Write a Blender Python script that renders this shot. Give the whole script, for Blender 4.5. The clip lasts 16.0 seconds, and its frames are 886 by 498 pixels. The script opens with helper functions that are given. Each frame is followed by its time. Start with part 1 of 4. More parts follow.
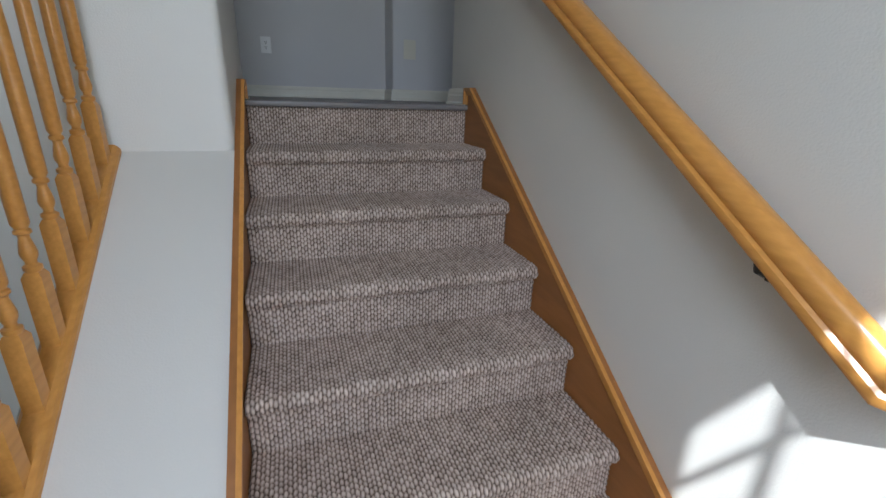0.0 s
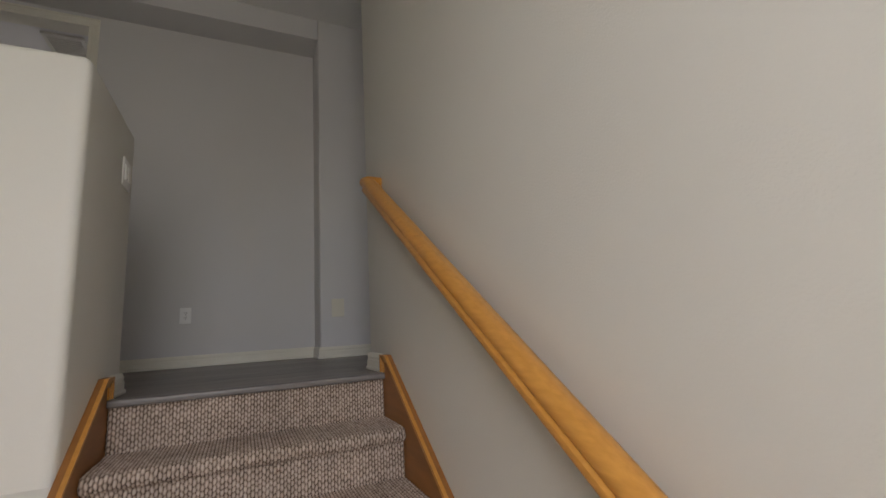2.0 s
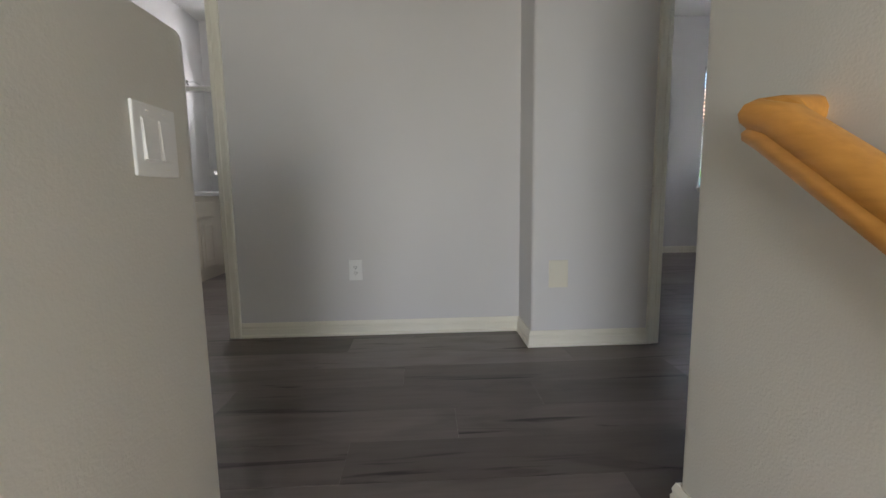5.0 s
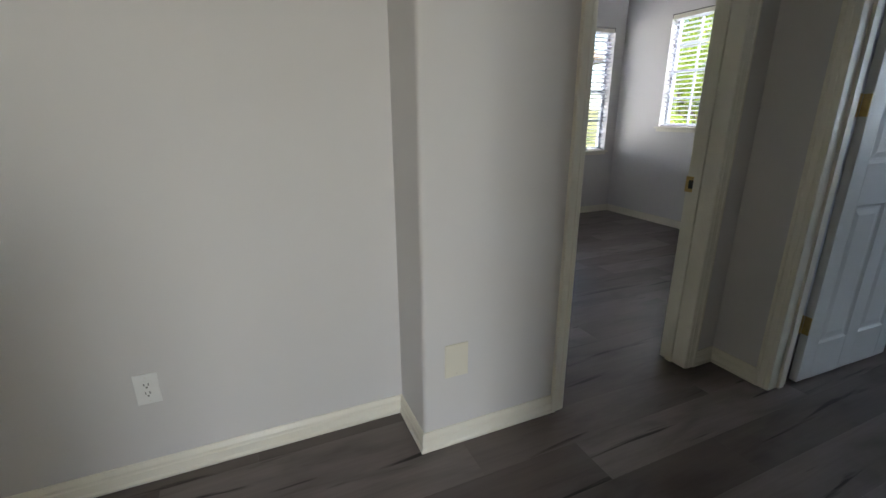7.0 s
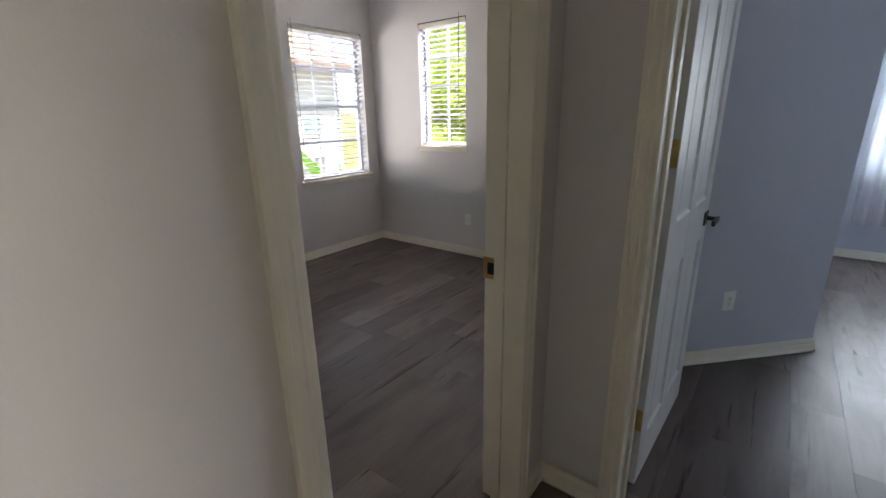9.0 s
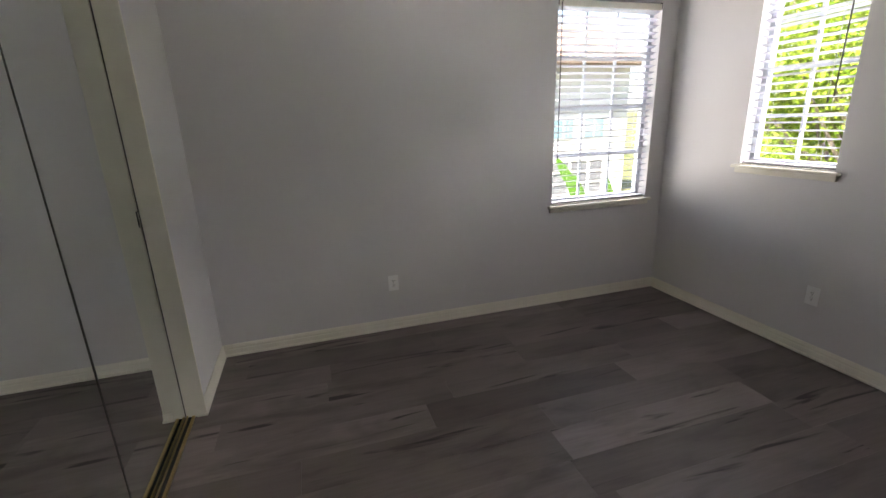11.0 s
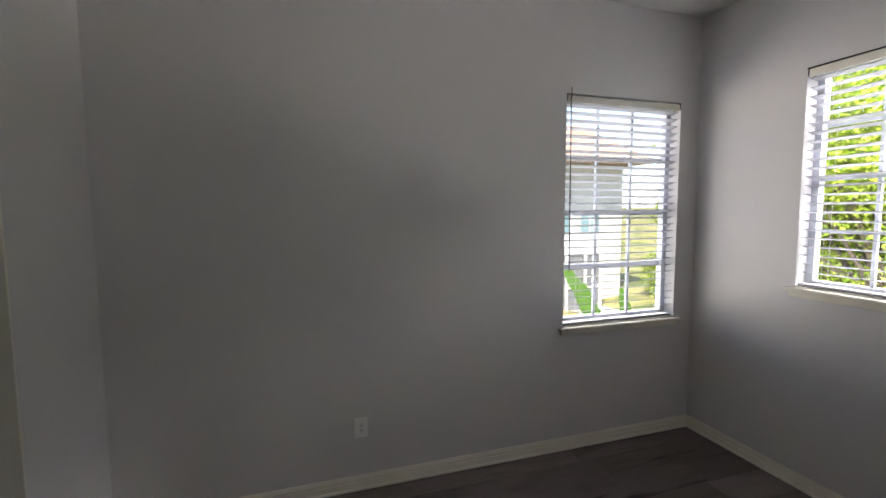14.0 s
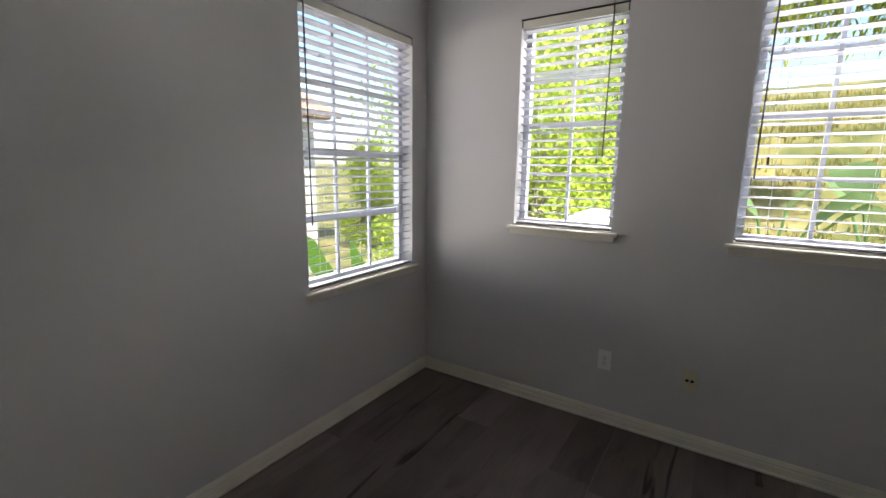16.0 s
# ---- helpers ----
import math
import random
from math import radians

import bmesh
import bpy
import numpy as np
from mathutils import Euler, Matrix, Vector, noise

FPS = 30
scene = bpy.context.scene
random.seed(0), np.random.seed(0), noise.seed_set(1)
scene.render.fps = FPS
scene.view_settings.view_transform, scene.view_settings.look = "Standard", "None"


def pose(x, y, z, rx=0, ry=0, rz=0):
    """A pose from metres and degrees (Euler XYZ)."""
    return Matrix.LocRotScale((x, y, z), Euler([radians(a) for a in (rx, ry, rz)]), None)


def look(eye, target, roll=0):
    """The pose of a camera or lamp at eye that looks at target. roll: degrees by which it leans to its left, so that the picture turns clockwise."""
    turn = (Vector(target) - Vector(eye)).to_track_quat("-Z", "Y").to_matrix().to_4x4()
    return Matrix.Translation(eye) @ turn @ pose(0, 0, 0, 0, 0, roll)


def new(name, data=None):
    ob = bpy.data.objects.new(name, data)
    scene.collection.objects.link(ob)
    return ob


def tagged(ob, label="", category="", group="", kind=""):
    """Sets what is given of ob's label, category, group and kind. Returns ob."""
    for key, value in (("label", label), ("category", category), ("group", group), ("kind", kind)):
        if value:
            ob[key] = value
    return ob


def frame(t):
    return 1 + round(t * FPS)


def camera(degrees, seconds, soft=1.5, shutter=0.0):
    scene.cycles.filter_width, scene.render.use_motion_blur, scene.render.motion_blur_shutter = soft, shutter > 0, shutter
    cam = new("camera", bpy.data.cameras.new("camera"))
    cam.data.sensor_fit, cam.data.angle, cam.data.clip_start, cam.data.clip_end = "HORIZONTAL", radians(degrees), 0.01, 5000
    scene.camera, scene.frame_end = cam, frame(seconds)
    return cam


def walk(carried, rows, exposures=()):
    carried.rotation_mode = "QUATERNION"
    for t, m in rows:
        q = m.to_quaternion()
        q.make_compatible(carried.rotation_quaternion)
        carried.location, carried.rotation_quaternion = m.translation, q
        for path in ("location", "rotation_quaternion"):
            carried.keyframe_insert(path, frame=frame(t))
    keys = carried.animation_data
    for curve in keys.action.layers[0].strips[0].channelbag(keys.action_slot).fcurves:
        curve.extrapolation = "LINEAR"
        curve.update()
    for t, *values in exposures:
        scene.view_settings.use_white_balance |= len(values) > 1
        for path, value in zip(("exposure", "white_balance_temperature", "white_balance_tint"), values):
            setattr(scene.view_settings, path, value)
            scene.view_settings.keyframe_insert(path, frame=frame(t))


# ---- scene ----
cam = camera(90.9, 16.0)
PATH = [
    (0, (-0.862, -2.133, 0.041), (-0.242, -0.35, -0.618), 1.8),
    (0.5, (-0.74, -2.148, 0.063), (0.339, -0.51, -0.33), -0.4),
    (1, (-0.689, -2.153, 0.114), (0.601, -0.626, 0.079), -1.8),
    (1.5, (-0.654, -2.105, 0.166), (0.553, -0.529, 0.409), -3.5),
    (2, (-0.605, -1.974, 0.205), (0.225, -0.186, 0.545), -3.3),
    (2.5, (-0.609, -1.755, 0.18), (-0.115, 0.152, 0.522), -2.4),
    (3, (-0.606, -1.454, 0.316), (-0.306, 0.504, 0.593), -1.6),
    (3.5, (-0.555, -1.239, 0.436), (-0.428, 0.752, 0.578), -1.3),
    (5.8, (-0.63, -0.33, 0.936), (-0.543, 1.622, 0.51), -0.7),
    (6, (-0.618, -0.25, 0.965), (-0.476, 1.69, 0.497), -0.7),
    (6.5, (-0.641, -0.054, 1.139), (-0.381, 1.847, 0.575), -0.1),
    (7, (-0.563, 0.159, 1.285), (0.198, 1.912, 0.695), -0.3),
    (7.5, (-0.395, 0.324, 1.358), (0.767, 1.85, 0.794), -0.8),
    (8, (-0.277, 0.483, 1.435), (1.169, 1.743, 0.866), -0.8),
    (8.2, (-0.207, 0.582, 1.439), (1.325, 1.732, 0.863), -1.2),
    (10.3, (0.935, 1.425, 1.476), (2.08, 2.938, 0.844), -1.3),
    (10.5, (0.998, 1.532, 1.491), (1.962, 3.174, 0.878), -1.5),
    (11, (1.062, 1.756, 1.477), (1.621, 3.594, 0.921), -2.0),
    (11.5, (1.106, 2.039, 1.502), (1.624, 3.916, 1.045), -0.4),
    (12, (1.25, 2.261, 1.52), (1.711, 4.183, 1.212), 0.6),
    (12.5, (1.282, 2.355, 1.57), (1.725, 4.299, 1.415), 0.6),
    (13, (1.297, 2.363, 1.63), (1.722, 4.316, 1.584), 0.7),
    (13.5, (1.296, 2.377, 1.61), (1.755, 4.323, 1.545), 0.5),
    (14, (1.306, 2.353, 1.562), (1.912, 4.252, 1.393), -0.3),
    (14.5, (1.262, 2.397, 1.497), (2.115, 4.19, 1.253), -0.4),
    (15, (1.312, 2.547, 1.481), (2.434, 4.175, 1.179), 0.0),
    (15.5, (1.401, 2.73, 1.488), (2.801, 4.115, 1.14), 0.4),
    (16, (1.399, 2.943, 1.472), (3.047, 4.017, 1.11), 0.8),
]
EXPOSURES = [
    (0.0, 1.1, 5400, 9), (0.5, 0.25, 5300, 9), (1.0, -0.1, 5500, 9), (1.5, 0.05, 6000, 12), (2.0, 1.1, 6500, 15), (2.5, 1.4, 6500, 15), (3.0, 1.55, 6500, 15), (3.5, 1.65, 6300, 14),
    (6.0, 2.35, 6200, 10), (7.0, 2.3, 6200, 9), (7.5, 2.4, 6300, 10), (8.2, 2.5, 6600, 14), (10.5, 2.65, 6700, 13), (12.0, 2.5, 6600, 13), (13.5, 2.05, 6500, 12), (14.5, 2.05, 6600, 13), (16.0, 1.8, 6600, 12)]
walk(cam, [(t, look(eye, target, roll)) for t, eye, target, roll in PATH], EXPOSURES)

# ---- world, sun ----
world = bpy.data.worlds.new("daylight")
scene.world = world
world.use_nodes = True
_nt = world.node_tree
_sky = _nt.nodes.new("ShaderNodeTexSky")
_sky.sky_type = "NISHITA"
_sky.sun_disc = False
_sky.sun_elevation = radians(52)
_sky.sun_rotation = radians(224)
_nt.links.new(_sky.outputs[0], _nt.nodes["Background"].inputs[0])
_nt.nodes["Background"].inputs[1].default_value = 0.11
sun_data = bpy.data.lights.new("sun", "SUN")
sun_data.energy, sun_data.angle, sun_data.color = 4.0, radians(0.5), (1.0, 0.95, 0.86)
sun = new("sun", sun_data)
sun.matrix_world = look((0, 0, 0), (1.0, 1.05, -1.82))


def area_lamp(name, eye, target, w, h, power, col):
    """An added lamp for one window, from outside it: sky light or fill."""
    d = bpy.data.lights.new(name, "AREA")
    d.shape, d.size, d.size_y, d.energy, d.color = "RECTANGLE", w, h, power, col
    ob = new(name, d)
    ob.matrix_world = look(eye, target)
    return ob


DAY = (1.0, 0.955, 0.93)
# Added above the windows, on top of the world sky, to brighten the bedroom.
area_lamp("sky_lamp_bedroom_north", (3.9, 7.95, 4.7), (3.32, 4.75, 1.5), 3.2, 1.8, 430, DAY)
area_lamp("sky_lamp_bedroom_east", (7.0, 4.3, 4.5), (3.92, 3.77, 1.65), 2.4, 1.8, 375, DAY)
area_lamp("sky_lamp_bedroom_east_far", (7.0, 1.6, 4.5), (3.92, 2.6, 1.65), 2.4, 1.8, 375, DAY)
# Unseen fill lamps, low outdoors, added to brighten bedroom walls; not sky light.
area_lamp("fill_lamp_patio_north", (0.9, 8.6, 0.5), (3.32, 4.75, 1.6), 4.2, 2.6, 72, (1.0, 0.93, 0.90))
area_lamp("fill_lamp_garden_east", (10.6, 2.4, -1.0), (3.92, 3.1, 1.75), 4.0, 1.0, 165, DAY)
area_lamp("sky_lamp_stairs", (-1.0, -3.28, 0.75), (-0.30, -1.3, -0.8), 1.1, 1.8, 17, (1.0, 0.97, 0.93))
area_lamp("sky_lamp_room", (6.3, -0.4, 1.65), (5.0, -0.4, 1.65), 1.2, 1.4, 14, (0.80, 0.90, 1.0))
area_lamp("sky_lamp_bath", (-2.325, 5.25, 2.25), (-2.325, 4.0, 1.6), 0.7, 0.6, 13, DAY)


# ---- materials ----
def mat(name, col, rough=0.5, metal=0.0, var=0.08, scale=3.0, bump=0.0, bscale=120.0, fine=0.0, spec=None, stretch=None, col2=None):
    m = bpy.data.materials.new(name)
    m.use_nodes = True
    nt = m.node_tree
    L, N = nt.links, nt.nodes
    b = N["Principled BSDF"]
    tc = N.new("ShaderNodeTexCoord")
    src = tc.outputs["Object"]
    if stretch:
        mp = N.new("ShaderNodeMapping")
        mp.inputs["Scale"].default_value = stretch
        L.new(src, mp.inputs["Vector"])
        src = mp.outputs[0]
    n1 = N.new("ShaderNodeTexNoise")
    n1.inputs["Scale"].default_value, n1.inputs["Detail"].default_value = scale, 5
    L.new(src, n1.inputs["Vector"])
    ramp = N.new("ShaderNodeValToRGB")
    a = tuple(c * (1 - var) for c in col) + (1,)
    c2 = tuple(min(1, c * (1 + var)) for c in (col2 or col)) + (1,)
    ramp.color_ramp.elements[0].position, ramp.color_ramp.elements[1].position = 0.3, 0.7
    ramp.color_ramp.elements[0].color, ramp.color_ramp.elements[1].color = a, c2
    L.new(n1.outputs["Fac"], ramp.inputs[0])
    L.new(ramp.outputs[0], b.inputs["Base Color"])
    b.inputs["Roughness"].default_value, b.inputs["Metallic"].default_value = rough, metal
    if spec is not None:
        b.inputs["Specular IOR Level"].default_value = spec
    if bump:
        n2 = N.new("ShaderNodeTexNoise")
        n2.inputs["Scale"].default_value, n2.inputs["Detail"].default_value = bscale, 3
        L.new(src, n2.inputs["Vector"])
        bp = N.new("ShaderNodeBump")
        bp.inputs["Strength"].default_value, bp.inputs["Distance"].default_value = bump, 0.002
        L.new(n2.outputs["Fac"], bp.inputs["Height"])
        L.new(bp.outputs[0], b.inputs["Normal"])
    return m


PAINT_STAIR = mat("stair_wall_paint", (0.74, 0.72, 0.66), 0.5, var=0.025, scale=1.2, bump=0.4, bscale=190)
PAINT_GREY = mat("grey_wall_paint", (0.715, 0.70, 0.695), 0.55, var=0.02, scale=1.2, bump=0.25, bscale=170)
PAINT_BLUE = mat("cool_grey_wall_paint", (0.60, 0.645, 0.72), 0.55, var=0.02, scale=1.2, bump=0.25, bscale=170)
PAINT_CEIL = mat("ceiling_paint", (0.82, 0.81, 0.79), 0.8, var=0.03, scale=2, bump=0.5, bscale=70)
TRIM = mat("cream_trim_paint", (0.86, 0.83, 0.73), 0.35, var=0.03, scale=6, bump=0.06, bscale=60)
DOORPAINT = mat("white_door_paint", (0.80, 0.81, 0.80), 0.32, var=0.02, scale=5, bump=0.08, bscale=160, stretch=(1, 1, 0.08))
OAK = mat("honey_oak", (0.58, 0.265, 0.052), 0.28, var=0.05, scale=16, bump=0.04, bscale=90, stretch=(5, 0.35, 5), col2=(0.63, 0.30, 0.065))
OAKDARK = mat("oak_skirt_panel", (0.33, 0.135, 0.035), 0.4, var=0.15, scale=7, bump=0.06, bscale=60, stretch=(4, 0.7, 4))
PLATE = mat("ivory_plate_plastic", (0.80, 0.78, 0.70), 0.3, var=0.01)
PLATE_ALMOND = mat("painted_almond_plastic", (0.80, 0.765, 0.66), 0.35, var=0.02)
PLATE_YELLOW = mat("aged_almond_plastic", (0.74, 0.68, 0.48), 0.35, var=0.02)
PLATE_WHITE = mat("white_plate_plastic", (0.90, 0.90, 0.89), 0.3, var=0.01)
BLACK = mat("black_metal", (0.02, 0.018, 0.016), 0.4, var=0.2)
SLOT = mat("dark_slot", (0.015, 0.015, 0.015), 0.6, var=0.1)
CHROME = mat("chrome", (0.72, 0.72, 0.72), 0.15, 1.0, var=0.03)
BRASS = mat("aged_brass", (0.62, 0.45, 0.18), 0.28, 1.0, var=0.2, scale=30)
GOLD = mat("gold_anodised_track", (0.70, 0.55, 0.26), 0.3, 1.0, var=0.12, scale=12)
# Frame and slat colours hold their backlit shade: white plastic set mid grey.
VINYL = mat("white_vinyl_shaded", (0.42, 0.45, 0.50), 0.35, var=0.02)
SLATMAT = mat("white_slat_shaded", (0.38, 0.385, 0.42), 0.45, var=0.02, scale=4, stretch=(1, 8, 1))
CORD = mat("blind_cord", (0.55, 0.53, 0.50), 0.8)
WAND = mat("clear_wand_plastic", (0.10, 0.09, 0.10), 0.25)
MIRROR = mat("mirror_silver", (0.80, 0.83, 0.82), 0.02, 1.0, var=0.01)
CABINET = mat("cream_cabinet_paint", (0.72, 0.67, 0.56), 0.4, var=0.04, scale=5)
COUNTER = mat("cultured_marble_counter", (0.84, 0.83, 0.81), 0.15, var=0.05, scale=6)
SUBFLOOR = mat("dark_joint", (0.035, 0.032, 0.03), 0.8)
NOSING = mat("grey_stair_nose", (0.20, 0.185, 0.18), 0.35, var=0.15, scale=6, stretch=(0.4, 6, 6))


def glass_mat(name, tint=(0.97, 0.99, 0.98)):
    m = bpy.data.materials.new(name)
    m.use_nodes = True
    nt = m.node_tree
    out = nt.nodes["Material Output"]
    tr = nt.nodes.new("ShaderNodeBsdfTransparent")
    gl = nt.nodes.new("ShaderNodeBsdfGlossy")
    lw = nt.nodes.new("ShaderNodeLayerWeight")
    lw.inputs["Blend"].default_value = 0.5
    pw = nt.nodes.new("ShaderNodeMath")
    pw.operation = "POWER"
    pw.inputs[1].default_value = 4.0
    fr = nt.nodes.new("ShaderNodeMapRange")
    fr.inputs["To Min"].default_value, fr.inputs["To Max"].default_value = 0.03, 0.9
    nt.links.new(lw.outputs["Facing"], pw.inputs[0])
    nt.links.new(pw.outputs[0], fr.inputs["Value"])
    mx = nt.nodes.new("ShaderNodeMixShader")
    tr.inputs[0].default_value = (*tint, 1)
    gl.inputs["Roughness"].default_value = 0.02
    nt.links.new(fr.outputs[0], mx.inputs[0])
    nt.links.new(tr.outputs[0], mx.inputs[1])
    nt.links.new(gl.outputs[0], mx.inputs[2])
    nt.links.new(mx.outputs[0], out.inputs[0])
    return m


GLASS = glass_mat("window_glass")
SHOWERGLASS = glass_mat("shower_glass", (0.94, 0.95, 0.95))


def plank_mat():
    m = bpy.data.materials.new("grey_oak_vinyl_plank")
    m.use_nodes = True
    nt = m.node_tree
    L, N = nt.links, nt.nodes
    b = N["Principled BSDF"]
    tc, oi = N.new("ShaderNodeTexCoord"), N.new("ShaderNodeObjectInfo")
    off = N.new("ShaderNodeVectorMath")
    off.operation = "SCALE"
    off.inputs[0].default_value = (37.0, 19.0, 11.0)
    L.new(oi.outputs["Random"], off.inputs["Scale"])
    add = N.new("ShaderNodeVectorMath")
    L.new(tc.outputs["Object"], add.inputs[0])
    L.new(off.outputs[0], add.inputs[1])

    def noise_at(scale_v, sc, detail, dist=0.0):
        mp = N.new("ShaderNodeMapping")
        mp.inputs["Scale"].default_value = scale_v
        L.new(add.outputs[0], mp.inputs["Vector"])
        n = N.new("ShaderNodeTexNoise")
        n.inputs["Scale"].default_value, n.inputs["Detail"].default_value = sc, detail
        n.inputs["Distortion"].default_value = dist
        L.new(mp.outputs[0], n.inputs["Vector"])
        return n.outputs["Fac"]

    def ramp_of(fac, stops):
        r = N.new("ShaderNodeValToRGB")
        e = r.color_ramp.elements
        e[0].position, e[0].color = stops[0][0], (*stops[0][1], 1)
        e[1].position, e[1].color = stops[-1][0], (*stops[-1][1], 1)
        for p, c in stops[1:-1]:
            k = e.new(p)
            k.color = (*c, 1)
        L.new(fac, r.inputs[0])
        return r.outputs[0]

    def mul(a, c):
        x = N.new("ShaderNodeMix")
        x.data_type, x.blend_type = "RGBA", "MULTIPLY"
        x.inputs["Factor"].default_value = 1.0
        L.new(a, x.inputs["A"])
        L.new(c, x.inputs["B"])
        return x.outputs["Result"]

    tone = ramp_of(oi.outputs["Random"], [(0.0, (0.100, 0.081, 0.074)), (0.5, (0.155, 0.130, 0.121)), (1.0, (0.225, 0.195, 0.183))])
    grain = ramp_of(noise_at((1.0, 16, 1), 4.0, 8, 0.6), [(0.25, (0.86, 0.85, 0.84)), (0.6, (1.0, 1.0, 1.0)), (0.85, (1.06, 1.06, 1.06))])
    blot = ramp_of(noise_at((0.8, 2.6, 1), 3.0, 4, 0.5), [(0.28, (0.60, 0.58, 0.57)), (0.48, (0.96, 0.95, 0.95)), (0.72, (1.12, 1.12, 1.12))])
    crack = ramp_of(noise_at((0.5, 6.5, 1), 1.9, 6, 1.2), [(0.318, (0.12, 0.10, 0.095)), (0.343, (0.50, 0.48, 0.47)), (0.385, (1, 1, 1))])
    L.new(mul(mul(mul(tone, grain), blot), crack), b.inputs["Base Color"])
    rr = N.new("ShaderNodeMapRange")
    rr.inputs["To Min"].default_value, rr.inputs["To Max"].default_value = 0.24, 0.42
    L.new(noise_at((1, 6, 1), 5, 4), rr.inputs["Value"])
    L.new(rr.outputs[0], b.inputs["Roughness"])
    bp = N.new("ShaderNodeBump")
    bp.inputs["Strength"].default_value, bp.inputs["Distance"].default_value = 0.15, 0.001
    L.new(noise_at((1.2, 24, 1), 5, 6), bp.inputs["Height"])
    L.new(bp.outputs[0], b.inputs["Normal"])
    return m


PLANK = plank_mat()


def carpet_mat():
    m = bpy.data.materials.new("beige_loop_carpet")
    m.use_nodes = True
    nt = m.node_tree
    L, N = nt.links, nt.nodes
    b = N["Principled BSDF"]
    at = N.new("ShaderNodeAttribute")
    at.attribute_name = "yarn_gap_shade"
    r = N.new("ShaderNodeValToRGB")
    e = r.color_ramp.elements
    # Low end paints shade into the gaps between loops; the rest is yarn colour.
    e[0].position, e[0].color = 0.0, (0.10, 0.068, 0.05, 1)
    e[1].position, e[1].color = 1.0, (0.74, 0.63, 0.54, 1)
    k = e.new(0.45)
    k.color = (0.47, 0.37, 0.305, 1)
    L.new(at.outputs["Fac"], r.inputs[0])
    tc = N.new("ShaderNodeTexCoord")
    n = N.new("ShaderNodeTexNoise")
    n.inputs["Scale"].default_value, n.inputs["Detail"].default_value = 420, 3
    L.new(tc.outputs["Object"], n.inputs["Vector"])
    n2 = N.new("ShaderNodeTexNoise")
    n2.inputs["Scale"].default_value, n2.inputs["Detail"].default_value = 3.5, 4
    L.new(tc.outputs["Object"], n2.inputs["Vector"])
    wear = N.new("ShaderNodeMapRange")
    wear.inputs["From Min"].default_value, wear.inputs["From Max"].default_value = 0.3, 0.7
    wear.inputs["To Min"].default_value, wear.inputs["To Max"].default_value = 0.78, 1.05
    L.new(n2.outputs["Fac"], wear.inputs["Value"])
    mx = N.new("ShaderNodeVectorMath")
    mx.operation = "SCALE"
    L.new(r.outputs[0], mx.inputs[0])
    L.new(wear.outputs[0], mx.inputs["Scale"])
    L.new(mx.outputs[0], b.inputs["Base Color"])
    b.inputs["Roughness"].default_value = 0.95
    b.inputs["Specular IOR Level"].default_value = 0.1
    bp = N.new("ShaderNodeBump")
    bp.inputs["Strength"].default_value, bp.inputs["Distance"].default_value = 0.6, 0.001
    L.new(n.outputs["Fac"], bp.inputs["Height"])
    L.new(bp.outputs[0], b.inputs["Normal"])
    return m


CARPET = carpet_mat()


# ---- mesh helpers ----
def box(bm, x0, x1, y0, y1, z0, z1):
    r = bmesh.ops.create_cube(bm, size=1.0)
    for v in r["verts"]:
        v.co = Vector((x0 + (v.co.x + 0.5) * (x1 - x0), y0 + (v.co.y + 0.5) * (y1 - y0), z0 + (v.co.z + 0.5) * (z1 - z0)))
    return r["verts"]


def boxes(*bs):
    bm = bmesh.new()
    for b in bs:
        box(bm, *b)
    return bm


def rbox(x0, x1, y0, y1, z0, z1, r=0.004, seg=2):
    bm = boxes((x0, x1, y0, y1, z0, z1))
    bmesh.ops.bevel(bm, geom=bm.edges[:], offset=r, segments=seg, affect="EDGES", profile=0.5)
    return bm


def prism(bm, pts, a, b, axis="z"):
    """Extrudes a closed outline from a to b: axis z takes (x, y), axis x takes (y, z), axis y takes (x, z)."""
    def at(p, h):
        return {"z": (p[0], p[1], h), "x": (h, p[0], p[1]), "y": (p[0], h, p[1])}[axis]
    lo = [bm.verts.new(at(p, a)) for p in pts]
    hi = [bm.verts.new(at(p, b)) for p in pts]
    n = len(pts)
    for i in range(n):
        bm.faces.new((lo[i], lo[(i + 1) % n], hi[(i + 1) % n], hi[i]))
    bm.faces.new(lo)
    bm.faces.new(hi)
    bmesh.ops.recalc_face_normals(bm, faces=bm.faces[:])
    return bm


def rounded(pts, radii, seg=5):
    """Outline with its corners rounded."""
    out = []
    n = len(pts)
    for i, p in enumerate(pts):
        r = radii[i] if isinstance(radii, (list, tuple)) else radii
        p = Vector(p)
        if r <= 0:
            out.append(tuple(p))
            continue
        a, b = (Vector(pts[i - 1]) - p).normalized(), (Vector(pts[(i + 1) % n]) - p).normalized()
        for k in range(seg + 1):
            t = k / seg
            q = p + a * r * (1 - t) ** 2 + b * r * t ** 2
            out.append(tuple(q))
    return out


